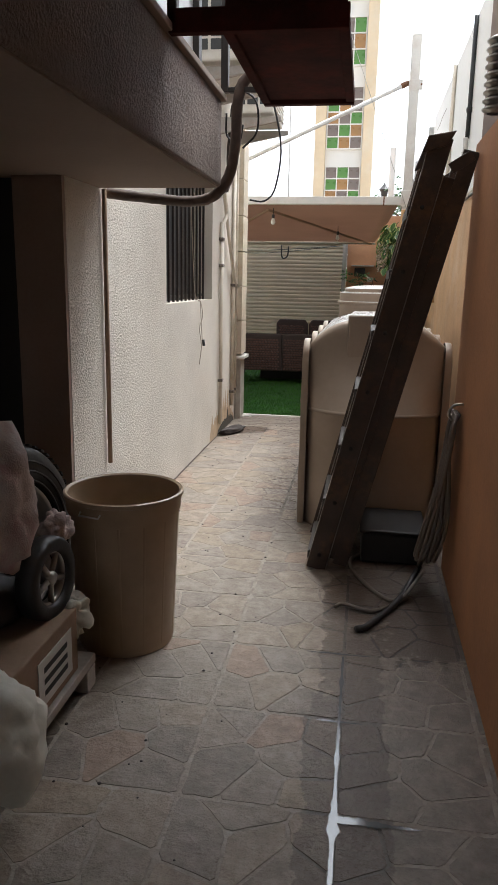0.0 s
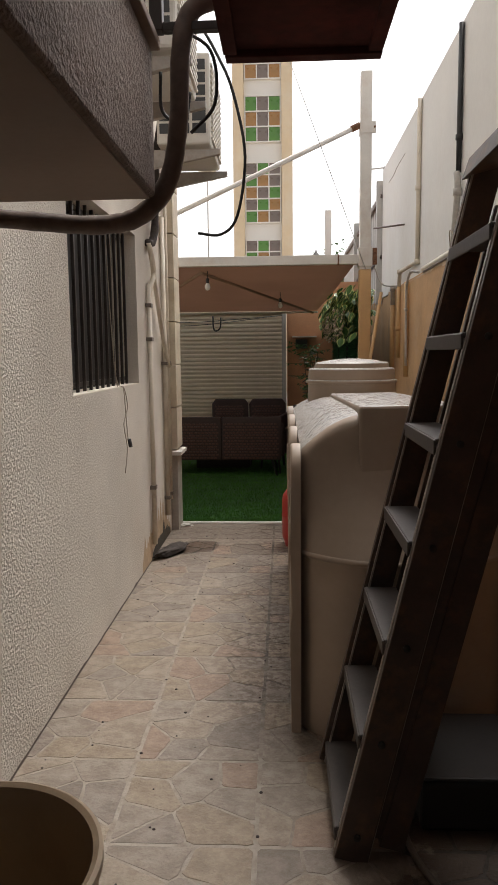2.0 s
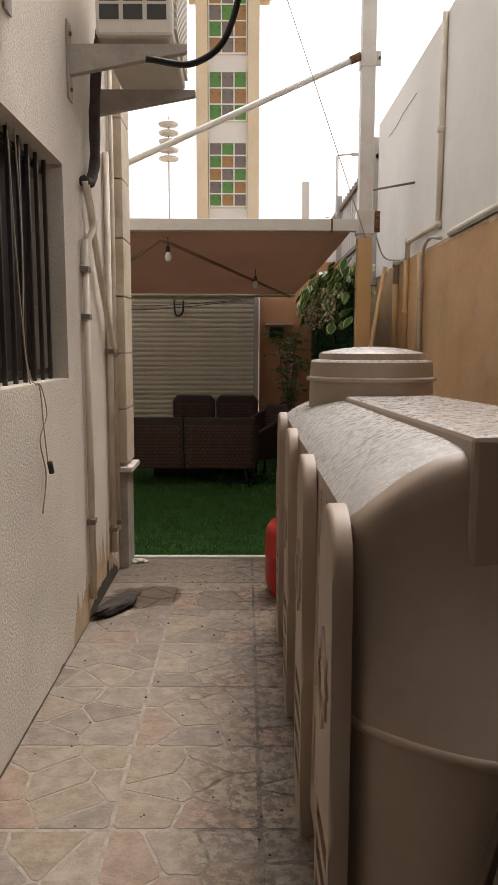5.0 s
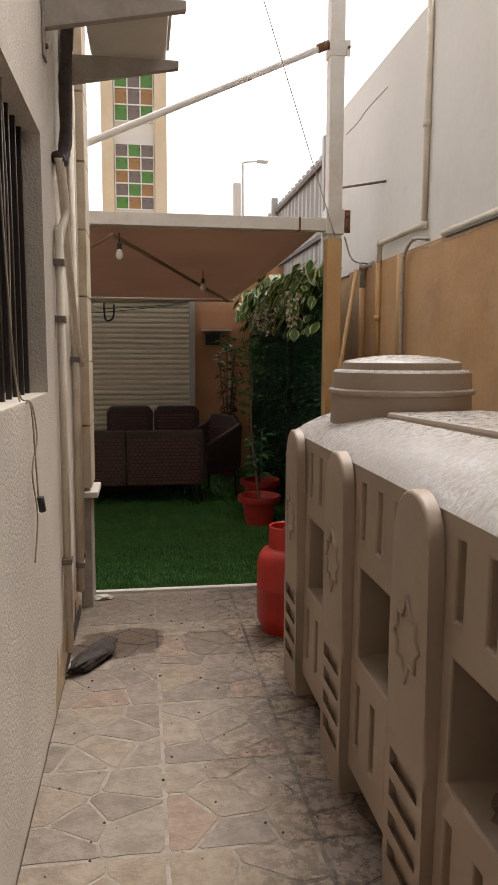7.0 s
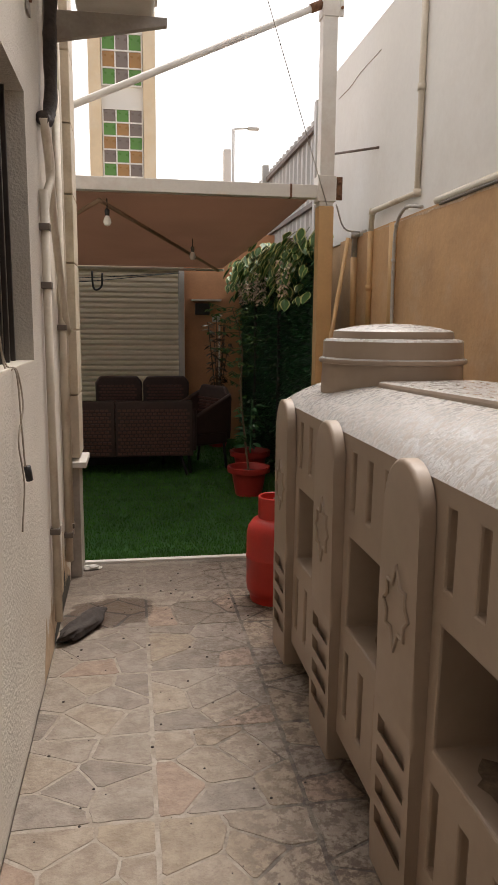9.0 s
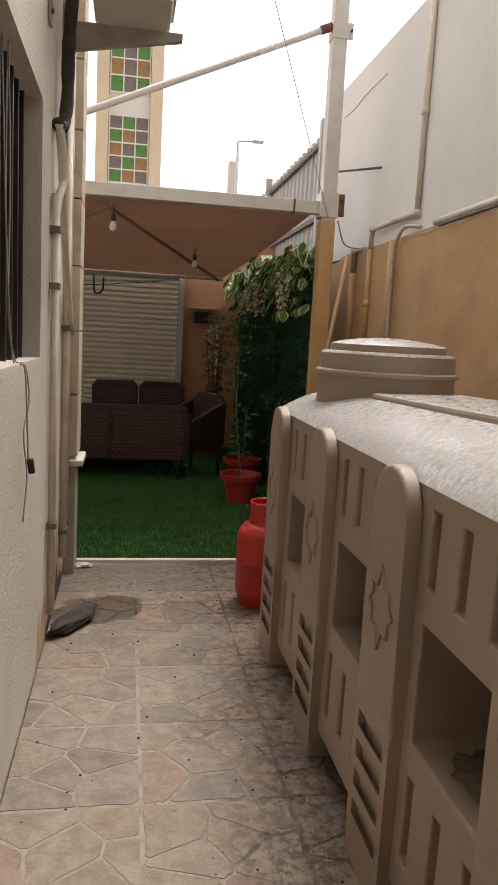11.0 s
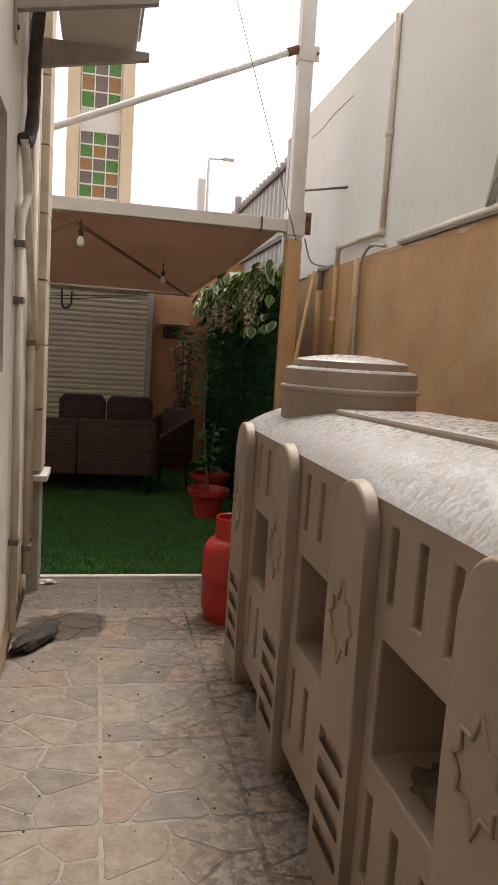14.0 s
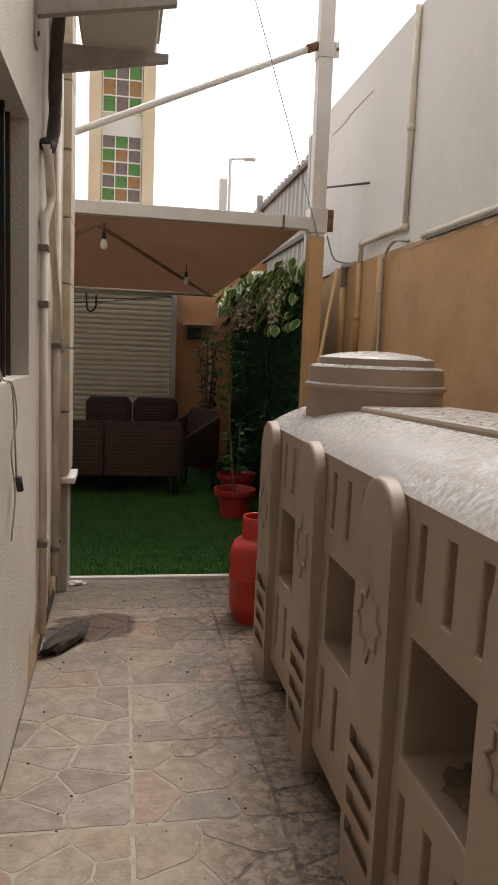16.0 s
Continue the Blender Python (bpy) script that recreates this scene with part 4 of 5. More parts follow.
for p, q in (((-1.2, PY + 0.05, 2.33), (0.05, 12.35, 2.12)), ((-1.2, PY + 0.05, 2.33), (-2.6, 12.35, 2.12)), ((-3.4, 12.36, 2.13), (0.12, 12.36, 2.13))):
    tube("rafter", [p, q], 0.016, "carton" if p[1] < 10 else "white_metal", cn, k=1)
for x, y, z in ((-1.15, 9.0, 2.3), (-0.42, 10.4, 2.2)):
    lp = thing("bulb_lamp", "bare unlit bulb hanging from a short cord", "lamp", (x, y, z), "bulbs under the canopy")
    tube("cord", [(0, 0, 0.06), (0, 0, -0.02)], 0.004, "cable", lp, k=1)
    lathe("socket", [(0.016, -0.06), (0.018, -0.02), (0.008, -0.01)], (0, 0, 0), "cable", lp, 12)
    lathe("bulb", [(0.0, -0.135), (0.02, -0.128), (0.03, -0.105), (0.024, -0.08), (0.014, -0.06)], (0, 0, 0), "bulb", lp, 16, False)

# ---- rattan seats ----
def weave_panel(par, x0, x1, z0, z1, y, lean=0.0):
    """Woven back: flat strands over a backing, one mesh."""
    bm = bmesh.new()
    nz, nx = int((z1 - z0) / 0.035), int((x1 - x0) / 0.045)
    for j in range(nz):
        for i in range(nx):
            xx, zz = x0 + (i + (0.5 if j % 2 else 0.0)) * 0.045, z0 + j * 0.035
            if xx + 0.04 > x1:
                continue
            add_box(bm, (xx, y - 0.012 + lean * (zz - z0), zz), (xx + 0.034, y + 0.004 + lean * (zz - z0), zz + 0.022))
    return tagged(finish("weave", bm, "strand", par), kind="stuff")


def sofa(x, y, w, flip, name, label, cat, n=2):
    t = thing(name, label, cat, (x, y, 0.006), "rattan seats on the grass")
    t.rotation_euler.z = flip
    h = w / 2
    for k in range(n):
        a, b = -h + k * w / n + 0.003, -h + (k + 1) * w / n - 0.003
        poly = [(a, 0.2), (b, 0.2), (b, 0.725), (b - 0.015, 0.74), (a + 0.015, 0.74), (a, 0.725)]
        prism("backrest", poly, "y", -0.04, 0.03, "rattan", t, 0.015)
        weave_panel(t, a + 0.02, b - 0.02, 0.22, 0.7, -0.04)
    box("seat", (-h, 0.0, 0.24), (h, 0.62, 0.36), "rattan", t, 0.03)
    for s in (-1, 1):
        prism("armrest", [(0.0, 0.24), (0.6, 0.24), (0.62, 0.52), (0.02, 0.66)], "x", s * h - 0.035, s * h + 0.035, "rattan", t, 0.02)
        for yy, o in ((0.03, -0.06), (0.56, 0.06)):
            tube("leg", [(s * (h - 0.14), yy, 0.25), (s * (h - 0.06), yy + o, 0.0)], 0.014, "dark", t, k=1)
    return t


sofa(-1.16, 10.5, 1.5, 0, "rattan_sofa", "dark brown woven rattan sofa seen from behind", "sofa")
for x in (-1.145, -0.615):
    c = thing("rattan_chair", "dark brown rattan chair with a rounded woven back", "chair", (x, 11.75, 0.006), "rattan chairs")
    c.location.x = x
    poly = [(-0.255, 0.4), (0.255, 0.4), (0.26, 0.82), (0.21, 0.89), (-0.21, 0.89), (-0.26, 0.82)]
    prism("backrest", poly, "y", 0.0, 0.05, "rattan", c, 0.02)
    weave_panel(c, -0.22, 0.22, 0.42, 0.84, 0.0)
    box("seat", (-0.25, -0.45, 0.3), (0.25, 0.02, 0.42), "rattan", c, 0.03)
    for sx in (-0.2, 0.2):
        for sy in (-0.4, 0.0):
            tube("leg", [(sx, sy, 0.3), (sx * 1.15, sy, 0.0)], 0.014, "dark", c, k=1)
ac_ = thing("rattan_armchair", "dark brown rattan armchair turned sideways", "chair", (-0.17, 11.05, 0.006), "rattan chairs")
ac_.rotation_euler.z = radians(-62)
prism("backrest", [(-0.27, 0.3), (0.27, 0.3), (0.29, 0.74), (0.2, 0.84), (-0.2, 0.84), (-0.29, 0.74)], "y", 0.0, 0.06, "rattan", ac_, 0.02)
box("seat", (-0.28, -0.5, 0.26), (0.28, 0.02, 0.4), "rattan", ac_, 0.03)
for s in (-1, 1):
    prism("armrest", [(-0.48, 0.38), (0.02, 0.38), (0.04, 0.78), (-0.42, 0.56)], "x", s * 0.28 - 0.03, s * 0.28 + 0.03, "rattan", ac_, 0.02)
    for sy in (-0.44, 0.0):
        tube("leg", [(s * 0.22, sy, 0.27), (s * 0.27, sy, 0.0)], 0.014, "dark", ac_, k=1)
weave_panel(ac_, -0.25, 0.25, 0.34, 0.76, 0.0)
tb = thing("low_table", "low dark table among the rattan seats", "table", (-1.2, 11.25, 0.006))
box("top", (-0.4, -0.2, 0.2), (0.4, 0.2, 0.24), "rattan", tb, 0.01)
box("body", (-0.36, -0.16, 0.0), (0.36, 0.16, 0.2), "dark", tb, 0.01)

# ---- fence, tower, distance ----
fn = struct(new("fence"), "tall grey corrugated steel fence above the yard wall", "fence")
bm = bmesh.new()
rows, y, k = [], 10.38, 0
while y < 16:
    rows.append([bm.verts.new((0.83 - (0.03 if k % 4 in (1, 2) else 0), y, z)) for z in (2.1, 3.46)])
    y += 0.035 if k % 2 == 0 else 0.065
    k += 1
for a, b in zip(rows, rows[1:]):
    bm.faces.new((a[0], a[1], b[1], b[0]))
finish("sheet", bm, "zinc", fn)
for z in (3.32, 2.62):
    box("rail", (0.76, 10.36, z), (0.795, 16, z + 0.045), "brownpipe", fn)
for y in (10.36, 13.1):
    box("post", (0.72, y, 2.1), (0.795, y + 0.08, 3.52), "zinc", fn)

tw = thing("tower", "sandy tower with bands of coloured glass windows", "tower", (-1.19, 31.5, 0))
box("core", (-0.78, 0.12, -0.05), (0.78, 3.0, 16.4), "tower_white", tw)
for s in (-1, 1):
    box("pilaster", (s * 0.97 - 0.22, -0.15, -0.05), (s * 0.97 + 0.22, 3.0, 16.0), "tower", tw)
    box("capital", (s * 1.15 - 0.5, -0.35, 15.4), (s * 1.15 + 0.5, 3.0, 15.75), "tower", tw)
box("cornice", (-1.75, -0.5, 15.75), (1.75, 3.4, 16.5), "tower", tw)
box("cap", (-1.3, -0.1, 16.5), (1.3, 3.0, 18.2), "tower", tw)
random.seed(12)
pane = {}
for c in ("g_green", "g_amber", "g_grey"):
    bm = bmesh.new()
    add_box(bm, (-0.215, 0.08, -0.265), (0.215, 0.13, 0.265))
    pane[c] = glass = bpy.data.meshes.new("pane")
    bm.to_mesh(glass)
    bm.free()
    glass.materials.append(M[c])
glazing = {3: ("gbg", "aba", "gbg"), 4: ("bgb", "gab", "abg", "bga"), 5: ("bgb", "gab", "abg", "bga", "gab"), 6: ("bgb", "gbg", "abg", "bga", "gba", "aba")}
for z0, n, rh in ((1.0, 4, 0.55), (4.3, 4, 0.465), (6.85, 5, 0.47), (10.0, 3, 0.585), (12.4, 6, 0.57)):
    for r in range(n):
        for c in range(3):
            kind = {"g": "g_green", "a": "g_amber", "b": "g_grey"}[glazing[n][n - 1 - r][c]]
            o = new("pane", pane[kind])
            o.parent = tw
            o.location = ((c - 1) * 0.47, -0.02, z0 + rh * (r + 0.5))
            o.scale.z = rh / 0.6
    for r in range(n + 1):
        box("muntin", (-0.72, 0.03, z0 + r * rh - 0.025), (0.72, 0.118, z0 + r * rh + 0.025), "tower_white", tw)
    for c in range(4):
        box("muntin", (-0.705 + c * 0.47 - 0.022, 0.032, z0), (-0.705 + c * 0.47 + 0.022, 0.117, z0 + n * rh), "tower_white", tw)

mn = thing("antenna_mast", "distant thin mast with stacked white discs", "antenna", (-3.9, 36, 0))
tube("mast", [(0, 0, -0.05), (0, 0, 11.5)], 0.035, "zinc", mn, k=1)
for i in range(5):
    lathe("disc", [(0.1, 0), (0.42, 0.06), (0.45, 0.14), (0.3, 0.2), (0.1, 0.22)], (0, 0, 9.6 + i * 0.36), "white_metal", mn, 24)
sl = thing("street_lamp", "distant grey street lamp with a single arm", "street lamp", (4.05, 40, 0))
tube("pole", [(0, 0, -0.05), (0, 0, 10.9)], 0.07, "zinc", sl, k=1)
tube("arm", [(0, 0, 10.9), (0.8, 0, 10.98)], 0.04, "zinc", sl, k=1)
box("head", (0.7, -0.12, 10.9), (1.25, 0.12, 11.02), "zinc", sl, 0.02)
pl = thing("rear_post", "white steel post behind the canopy", "post", (0.37, 14.0, 0))
box("shaft", (-0.055, -0.055, -0.05), (0.055, 0.055, 3.9), "tower_white", pl, 0.02)
for (x, y, h, label) in ((0.9, 17.5, 3.3, "distant leafy tree behind the canopy"), ):
    tr = thing("tree", label, "tree", (x, y, -0.03))
    tube("trunk", [(0, 0, -0.05), (0.1, 0, h * 0.5), (0, 0.1, h * 0.9)], lambda s: 0.16 - 0.12 * s, "bark", tr)
    random.seed(31)
    bm, bl = bmesh.new(), bmesh.new()
    for k in range(16):
        a, z = k * 2.4, h * (0.5 + 0.03 * k)
        e = Vector((math.cos(a) * 0.5, math.sin(a) * 0.5, z + 0.3))
        add_tube(bl, [(0, 0, z - 0.3), e * 0.5 + Vector((0, 0, z * 0.5)), e], 0.03, 5)
        for i in range(110):
            c = e + Vector((random.gauss(0, 0.2), random.gauss(0, 0.2), random.gauss(0, 0.2)))
            add_leaf(bm, c, c + Vector((random.uniform(-0.1, 0.1), random.uniform(-0.1, 0.1), random.uniform(-0.08, 0.08))), 0.025)
    finish("limbs", bl, "bark", tr, smooth=True)
    tagged(finish("crown", bm, "far_leaf", tr), kind="stuff")
ln = thing("yard_lantern", "small dark lantern on a pole beyond the yard", "lantern", (0.3, 17.0, -0.18))
tube("pole", [(0, 0, 0.12), (0, 0, 3.5)], 0.025, "dark", ln, k=1)
lathe("head", [(0.05, 3.5), (0.09, 3.68), (0.13, 3.7), (0.03, 3.8), (0.0, 3.88)], (0, 0, 0), "frame", ln, 8)

# ---- overhead panel and frames ----
pn = thing("metal_hatch", "rusty red sheet panel held out on a dark steel frame", "panel", (0, 0, 0))
box("sheet", (-0.53, 2.70, 2.36), (-0.11, 3.77, 2.372), "rust", pn)
for lo, hi in (((-0.54, 3.74, 2.34), (-0.10, 3.785, 2.385)), ((-0.73, 2.68, 2.34), (-0.10, 2.72, 2.42)), ((-0.14, 2.72, 2.345), (-0.10, 3.74, 2.39)), ((-0.545, 2.72, 2.345), (-0.505, 3.74, 2.39))):
    box("frame_bar", lo, hi, "rust", pn, 0.003)
box("upstand", (-0.53, 2.69, 2.42), (-0.11, 2.71, 2.95), "rust", pn)
for y in (2.7, 3.66):
    box("hanger", (-0.735, y - 0.02, 2.377), (-0.70, y + 0.02, 2.95), "frame", pn, 0.003)
box("strut", (-0.70, 3.645, 2.377), (-0.54, 3.675, 2.40), "frame", pn, 0.003)
w2 = struct(new("window_2"), "frosted upper window in a dark frame", "window")
box("pane", (-0.86, -1.0, 2.377), (-0.85, 3.6, 2.95), "frost", w2)
for y in (1.2, 2.4, 3.55):
    box("frame", (-0.87, y, 2.377), (-0.82, y + 0.06, 2.95), "frame", w2, 0.003)

# taped pipe bending round the overhang
tp = thing("taped_pipe", "thick brown taped pipe bundle bent round the overhang", "pipe", (0, 0, 0))
tube("bundle", [(-1.34, 3.72, 1.925), (-1.1, 3.715, 1.90), (-0.9, 3.71, 1.885), (-0.78, 3.70, 1.91), (-0.70, 3.69, 2.0), (-0.665, 3.67, 2.15), (-0.655, 3.66, 2.32), (-0.63, 3.66, 2.42), (-0.56, 3.66, 2.46), (-0.40, 3.66, 2.47)], 0.027, "brownpipe", tp, n=12, wob=0.06)
tube("loop_wire", [(-0.86, 5.1, 2.9), (-0.7, 4.4, 2.72), (-0.6, 4.3, 2.55), (-0.55, 4.3, 2.42), (-0.515, 4.3, 2.22), (-0.545, 4.3, 2.016), (-0.605, 4.3, 1.95), (-0.69, 4.3, 1.955)], 0.0055, "cable", tp)
tube("loop_wire", [(-0.68, 3.72, 2.42), (-0.58, 3.74, 2.36), (-0.57, 3.74, 2.22), (-0.64, 3.74, 2.14)], 0.005, "cable", tp)
tube("loop_wire", [(-0.72, 3.72, 2.3), (-0.72, 3.74, 2.2), (-0.66, 3.74, 2.17), (-0.64, 3.74, 2.25)], 0.005, "cable", tp)
vc = thing("wall_conduit", "thin brown conduit down the stucco wall", "conduit", (0, 0, 0))
tube("pipe", [(-1.345, 3.68, 1.94), (-1.345, 3.68, 0.5)], 0.013, "carton", vc, k=1)

# ---- outdoor air conditioners ----
def air_conditioner(y):
    t = thing("air_conditioner", "aged white outdoor air conditioner on wall brackets", "air conditioner", (0, y, 2.89), "air conditioners on the wall")
    bm = bmesh.new()
    ys = [-0.40, 0.40]
    add_box(bm, (-1.22, -0.36, 0.02), (-0.86, 0.36, 0.60))
    finish("casing", bm, "ac", t, bevel=0.015)
    bm = bmesh.new()
    for i in range(3):
        for j in range(6):
            add_box(bm, (-1.20 + i * 0.11, -0.3635, 0.09 + j * 0.08), (-1.11 + i * 0.11, -0.358, 0.155 + j * 0.08))
    finish("coil_grid", bm, "coil", t)
    for k in range(14):
        box("louvre", (-0.861, -0.33, 0.06 + k * 0.036), (-0.845, 0.33, 0.075 + k * 0.036), "ac", t, 0.002)
    for yy in (-0.30, 0.30):
        prism("bracket_arm", [(-1.362, -0.14), (-1.362, 0.0), (-0.80, 0.0), (-0.80, -0.035)], "y", yy - 0.02, yy + 0.02, "bracket", t, 0.003)
        box("bracket_plate", (-1.362, yy - 0.04, -0.25), (-1.355, yy + 0.04, 0.1), "bracket", t)
        for z in (-0.2, -0.08, 0.05):
            tube("bolt", [(-1.355, yy, z), (-1.345, yy, z)], 0.01, "rustpatch", t, k=1, n=6)
    return t


air_conditioner(6.93)
air_conditioner(5.42)
dr = thing("drain_pipe", "black insulated pipe and cream drain run down the wall", "pipe", (0, 0, 0))
tube("lagged_pipe", [(-1.27, 7.05, 3.2), (-1.3, 7.0, 2.95), (-1.315, 6.98, 2.7), (-1.32, 6.98, 2.45), (-1.33, 6.9, 2.33), (-1.34, 6.8, 2.31)], 0.028, "lagging", dr, wob=0.12)
tube("branch", [(-1.335, 6.8, 2.31), (-1.325, 6.88, 2.2), (-1.325, 6.92, 2.1), (-1.335, 6.84, 2.02), (-1.342, 6.78, 1.93)], 0.018, "pvc", dr)
tube("drain", [(-1.335, 6.8, 2.31), (-1.33, 6.87, 2.2), (-1.33, 6.95, 2.08), (-1.33, 7.2, 1.75), (-1.32, 7.45, 1.42)], 0.018, "pvc", dr)
for y, z0, z1, r in ((6.78, 0.12, 2.02, 0.018), (7.4, 0.2, 2.6, 0.02), (7.58, 0.3, 3.6, 0.014)):
    p = thing("wall_pipe", "cream vertical pipe clipped to the wall", "pipe", (-1.342, y, 0), "pipes on the stucco wall")
    tube("pipe", [(0, 0, z0), (0, 0, z1)], r, "pvc", p, n=10, k=1)
    for z in (0.55, 1.63, 1.87) if y < 7 else (0.35, 1.45):
        box("clip", (-0.022, -r - 0.012, z - 0.014), (r + 0.004, r + 0.012, z + 0.014), "hose", p, 0.002)
col = struct(new("corner_column"), "cream stone-clad column at the building corner", "column")
for k in range(16):
    box("panel", (WX + 0.001, 7.66, 0.72 + k * 0.36), (-1.29, 7.945, 0.72 + k * 0.36 + 0.352), "clad", col, 0.004)
box("base", (WX + 0.001, 7.70, -0.02), (-1.30, 7.94, 0.66), "plank", col, 0.005)
box("ledge", (WX + 0.001, 7.63, 0.665), (-1.255, 7.955, 0.70), "white_metal", col, 0.006)
wr = thing("hanging_wire", "thin beige wire hanging down from the window bars", "wire", (0, 0, 0))
tube("wire", [(-1.40, 5.88, 2.3), (-1.40, 5.92, 1.9), (-1.40, 5.9, 1.5), (-1.385, 5.93, 1.345), (-1.352, 5.94, 1.32), (-1.345, 5.99, 1.2), (-1.35, 5.9, 1.1), (-1.345, 5.95, 0.95), (-1.35, 5.9, 0.8)], 0.003, "wire", wr)
tube("wire", [(-1.41, 5.82, 2.3), (-1.40, 5.86, 1.7), (-1.385, 5.9, 1.345), (-1.352, 5.92, 1.32), (-1.345, 5.94, 1.15), (-1.345, 5.98, 1.0)], 0.003, "wire", wr)
tube("plug", [(-1.34, 5.99, 1.0), (-1.335, 6.0, 0.95)], 0.012, "cable", wr, k=1)

# ---- pipes on the boundary wall ----
def wall_run(label, pts, r, material="pvc", k=1):
    t = thing("wall_pipe", label, "pipe", (0, 0, 0), "pipes on the boundary wall")
    tube("pipe", pts, r, material, t, n=10, k=k)
    for q in pts[1:-1]:
        tube("elbow", [Vector(q) - Vector((0, 0, r)), Vector(q) + Vector((0, 0, r))], r * 1.35, material, t, k=1)
    return t


wall_run("white pipe rising up the white wall", [(0.765, 7.95, 3.62), (0.765, 7.95, 2.9), (0.765, 7.95, 2.29), (0.74, 8.72, 2.29), (0.735, 8.72, 2.15)], 0.02)
wall_run("ochre painted pipe end below the white pipe", [(0.735, 8.72, 2.15), (0.735, 8.72, 1.75), (0.735, 8.72, 1.47)], 0.022, "ochre_paint")
wall_run("grey corrugated conduit along the top of the ochre wall", [(0.745, 7.55, 2.16), (0.743, 5.9, 2.158), (0.745, 3.9, 2.162)], 0.009, "hose", 4)
wall_run("ochre pipe on the ochre wall", [(0.735, 8.25, 2.15), (0.735, 8.25, 1.3)], 0.03, "ochre_paint")
wall_run("ochre pipe with a joint on the ochre wall", [(0.735, 9.1, 2.0), (0.735, 9.1, 1.3)], 0.03, "ochre_paint")
wall_run("grey pipe joint with an elbow on the ochre wall", [(0.77, 8.95, 2.17), (0.735, 9.1, 2.17), (0.735, 9.1, 2.0)], 0.026, "flex")
wall_run("thin dark crack across the white wall", [(0.7835, 9.84, 3.38), (0.7835, 9.5, 3.375), (0.7835, 9.24, 3.4), (0.7835, 8.78, 3.4)], 0.003, "wire", 3)
wall_run("thin loose cable from the post to the wall", [(0.52, 8.9, 2.36), (0.6, 8.95, 2.2), (0.74, 9.0, 2.18)], 0.006, "flex", 5)
wall_run("white pipe laid along the top of the ochre wall", [(0.755, 7.62, 2.187), (0.755, 3.9, 2.187)], 0.022)
wall_run("grey corrugated flexible conduit on the wall", [(0.76, 7.85, 2.19), (0.725, 8.02, 2.21), (0.715, 8.15, 2.12), (0.715, 8.18, 1.9), (0.72, 8.18, 1.4)], 0.011, "flex", 5)
wall_run("black cable with a grey junction down the white wall", [(0.765, 6.53, 3.6), (0.765, 6.53, 2.9), (0.765, 6.53, 2.68)], 0.018, "cable")
wall_run("grey flexible conduit below the black cable", [(0.755, 6.53, 2.68), (0.755, 6.5, 2.55), (0.755, 6.6, 2.2)], 0.022, "flex", 5)
wall_run("short white spigot pipe from the white wall", [(0.79, 8.75, 2.74), (0.56, 9.3, 2.80)], 0.009, "brownpipe")
tube_ob = thing("timber_pole", "ochre painted pole leaned beside the post", "pole", (0, 0, 0))
tube("pole", [(0.235, 8.7, 0.006), (0.565, 8.72, 2.1)], 0.016, "ochre_paint", tube_ob, k=1)
gw = thing("guy_wire", "thin grey guy wire from post to building", "wire", (0, 0, 0))
tube("wire", [(0.42, 8.785, 2.33), (-1.36, 7.85, 6.66)], 0.003, "steel", gw, k=1)
lw = thing("loose_wire", "thin dark wire curling along the wall top", "wire", (0, 0, 0))
tube("wire", [(0.74, 6.0, 2.2), (0.70, 6.1, 2.26), (0.72, 6.3, 2.21), (0.7, 6.45, 2.3), (0.74, 6.6, 2.2)], 0.004, "wire", lw)
fd = thing("flexible_duct", "grey ribbed flexible duct on the upper wall", "duct", (0, 0, 0))
bm = bmesh.new()
for k in range(9):
    add_lathe(bm, [(0.035, 0), (0.055, 0.012), (0.055, 0.018), (0.035, 0.03)], (0.47, 3.15, 2.16 + k * 0.031), 14, False)
finish("duct", bm, "steel", fd, smooth=True)

# ---- hose and cable heap ----
hs = thing("hose_coil", "coiled grey hose hung low on the ochre wall", "hose", (0, 0, 0))
random.seed(8)
bm = bmesh.new()
for k in range(9):
    o = random.uniform(-0.05, 0.05)
    y = 3.42 + k * 0.022
    add_tube(bm, [(0.455 + 0.015 * (k % 2), y, 0.9), (0.43, y - 0.07, 0.75 + o), (0.40 + o, y - 0.08, 0.4), (0.36 + o, y - 0.02, 0.12 + abs(o)), (0.40, y + 0.06, 0.3), (0.44, y + 0.05, 0.7), (0.455, y + 0.01, 0.9)], 0.009, 7)
finish("loops", bm, "hose", hs, smooth=True)
tube("hook", [(0.487, 3.45, 0.95), (0.44, 3.45, 0.94), (0.42, 3.45, 0.9), (0.44, 3.45, 0.87)], 0.006, "steel", hs)
tube("tail", [(0.36, 3.4, 0.12), (0.22, 3.25, 0.015), (0.05, 3.5, 0.012), (0.0, 3.75, 0.012), (0.12, 3.9, 0.012)], 0.01, "hose", hs)
tube("tail", [(0.34, 3.45, 0.12), (0.24, 3.25, 0.03), (0.1, 2.98, 0.018), (0.04, 2.92, 0.018)], 0.015, "dark", hs)
tube("tail", [(0.28, 3.3, 0.012), (0.12, 3.13, 0.012), (-0.02, 3.16, 0.02), (-0.06, 3.1, 0.03)], 0.009, "hose", hs)
bx = thing("dark_crate", "dark plastic crate on the floor behind the ladder", "crate", (0.22, 3.95, 0))
box("body", (-0.17, -0.2, 0.0), (0.17, 0.2, 0.17), "dark", bx, 0.015)
box("lid", (-0.18, -0.21, 0.17), (0.18, 0.21, 0.19), "dark", bx, 0.01)

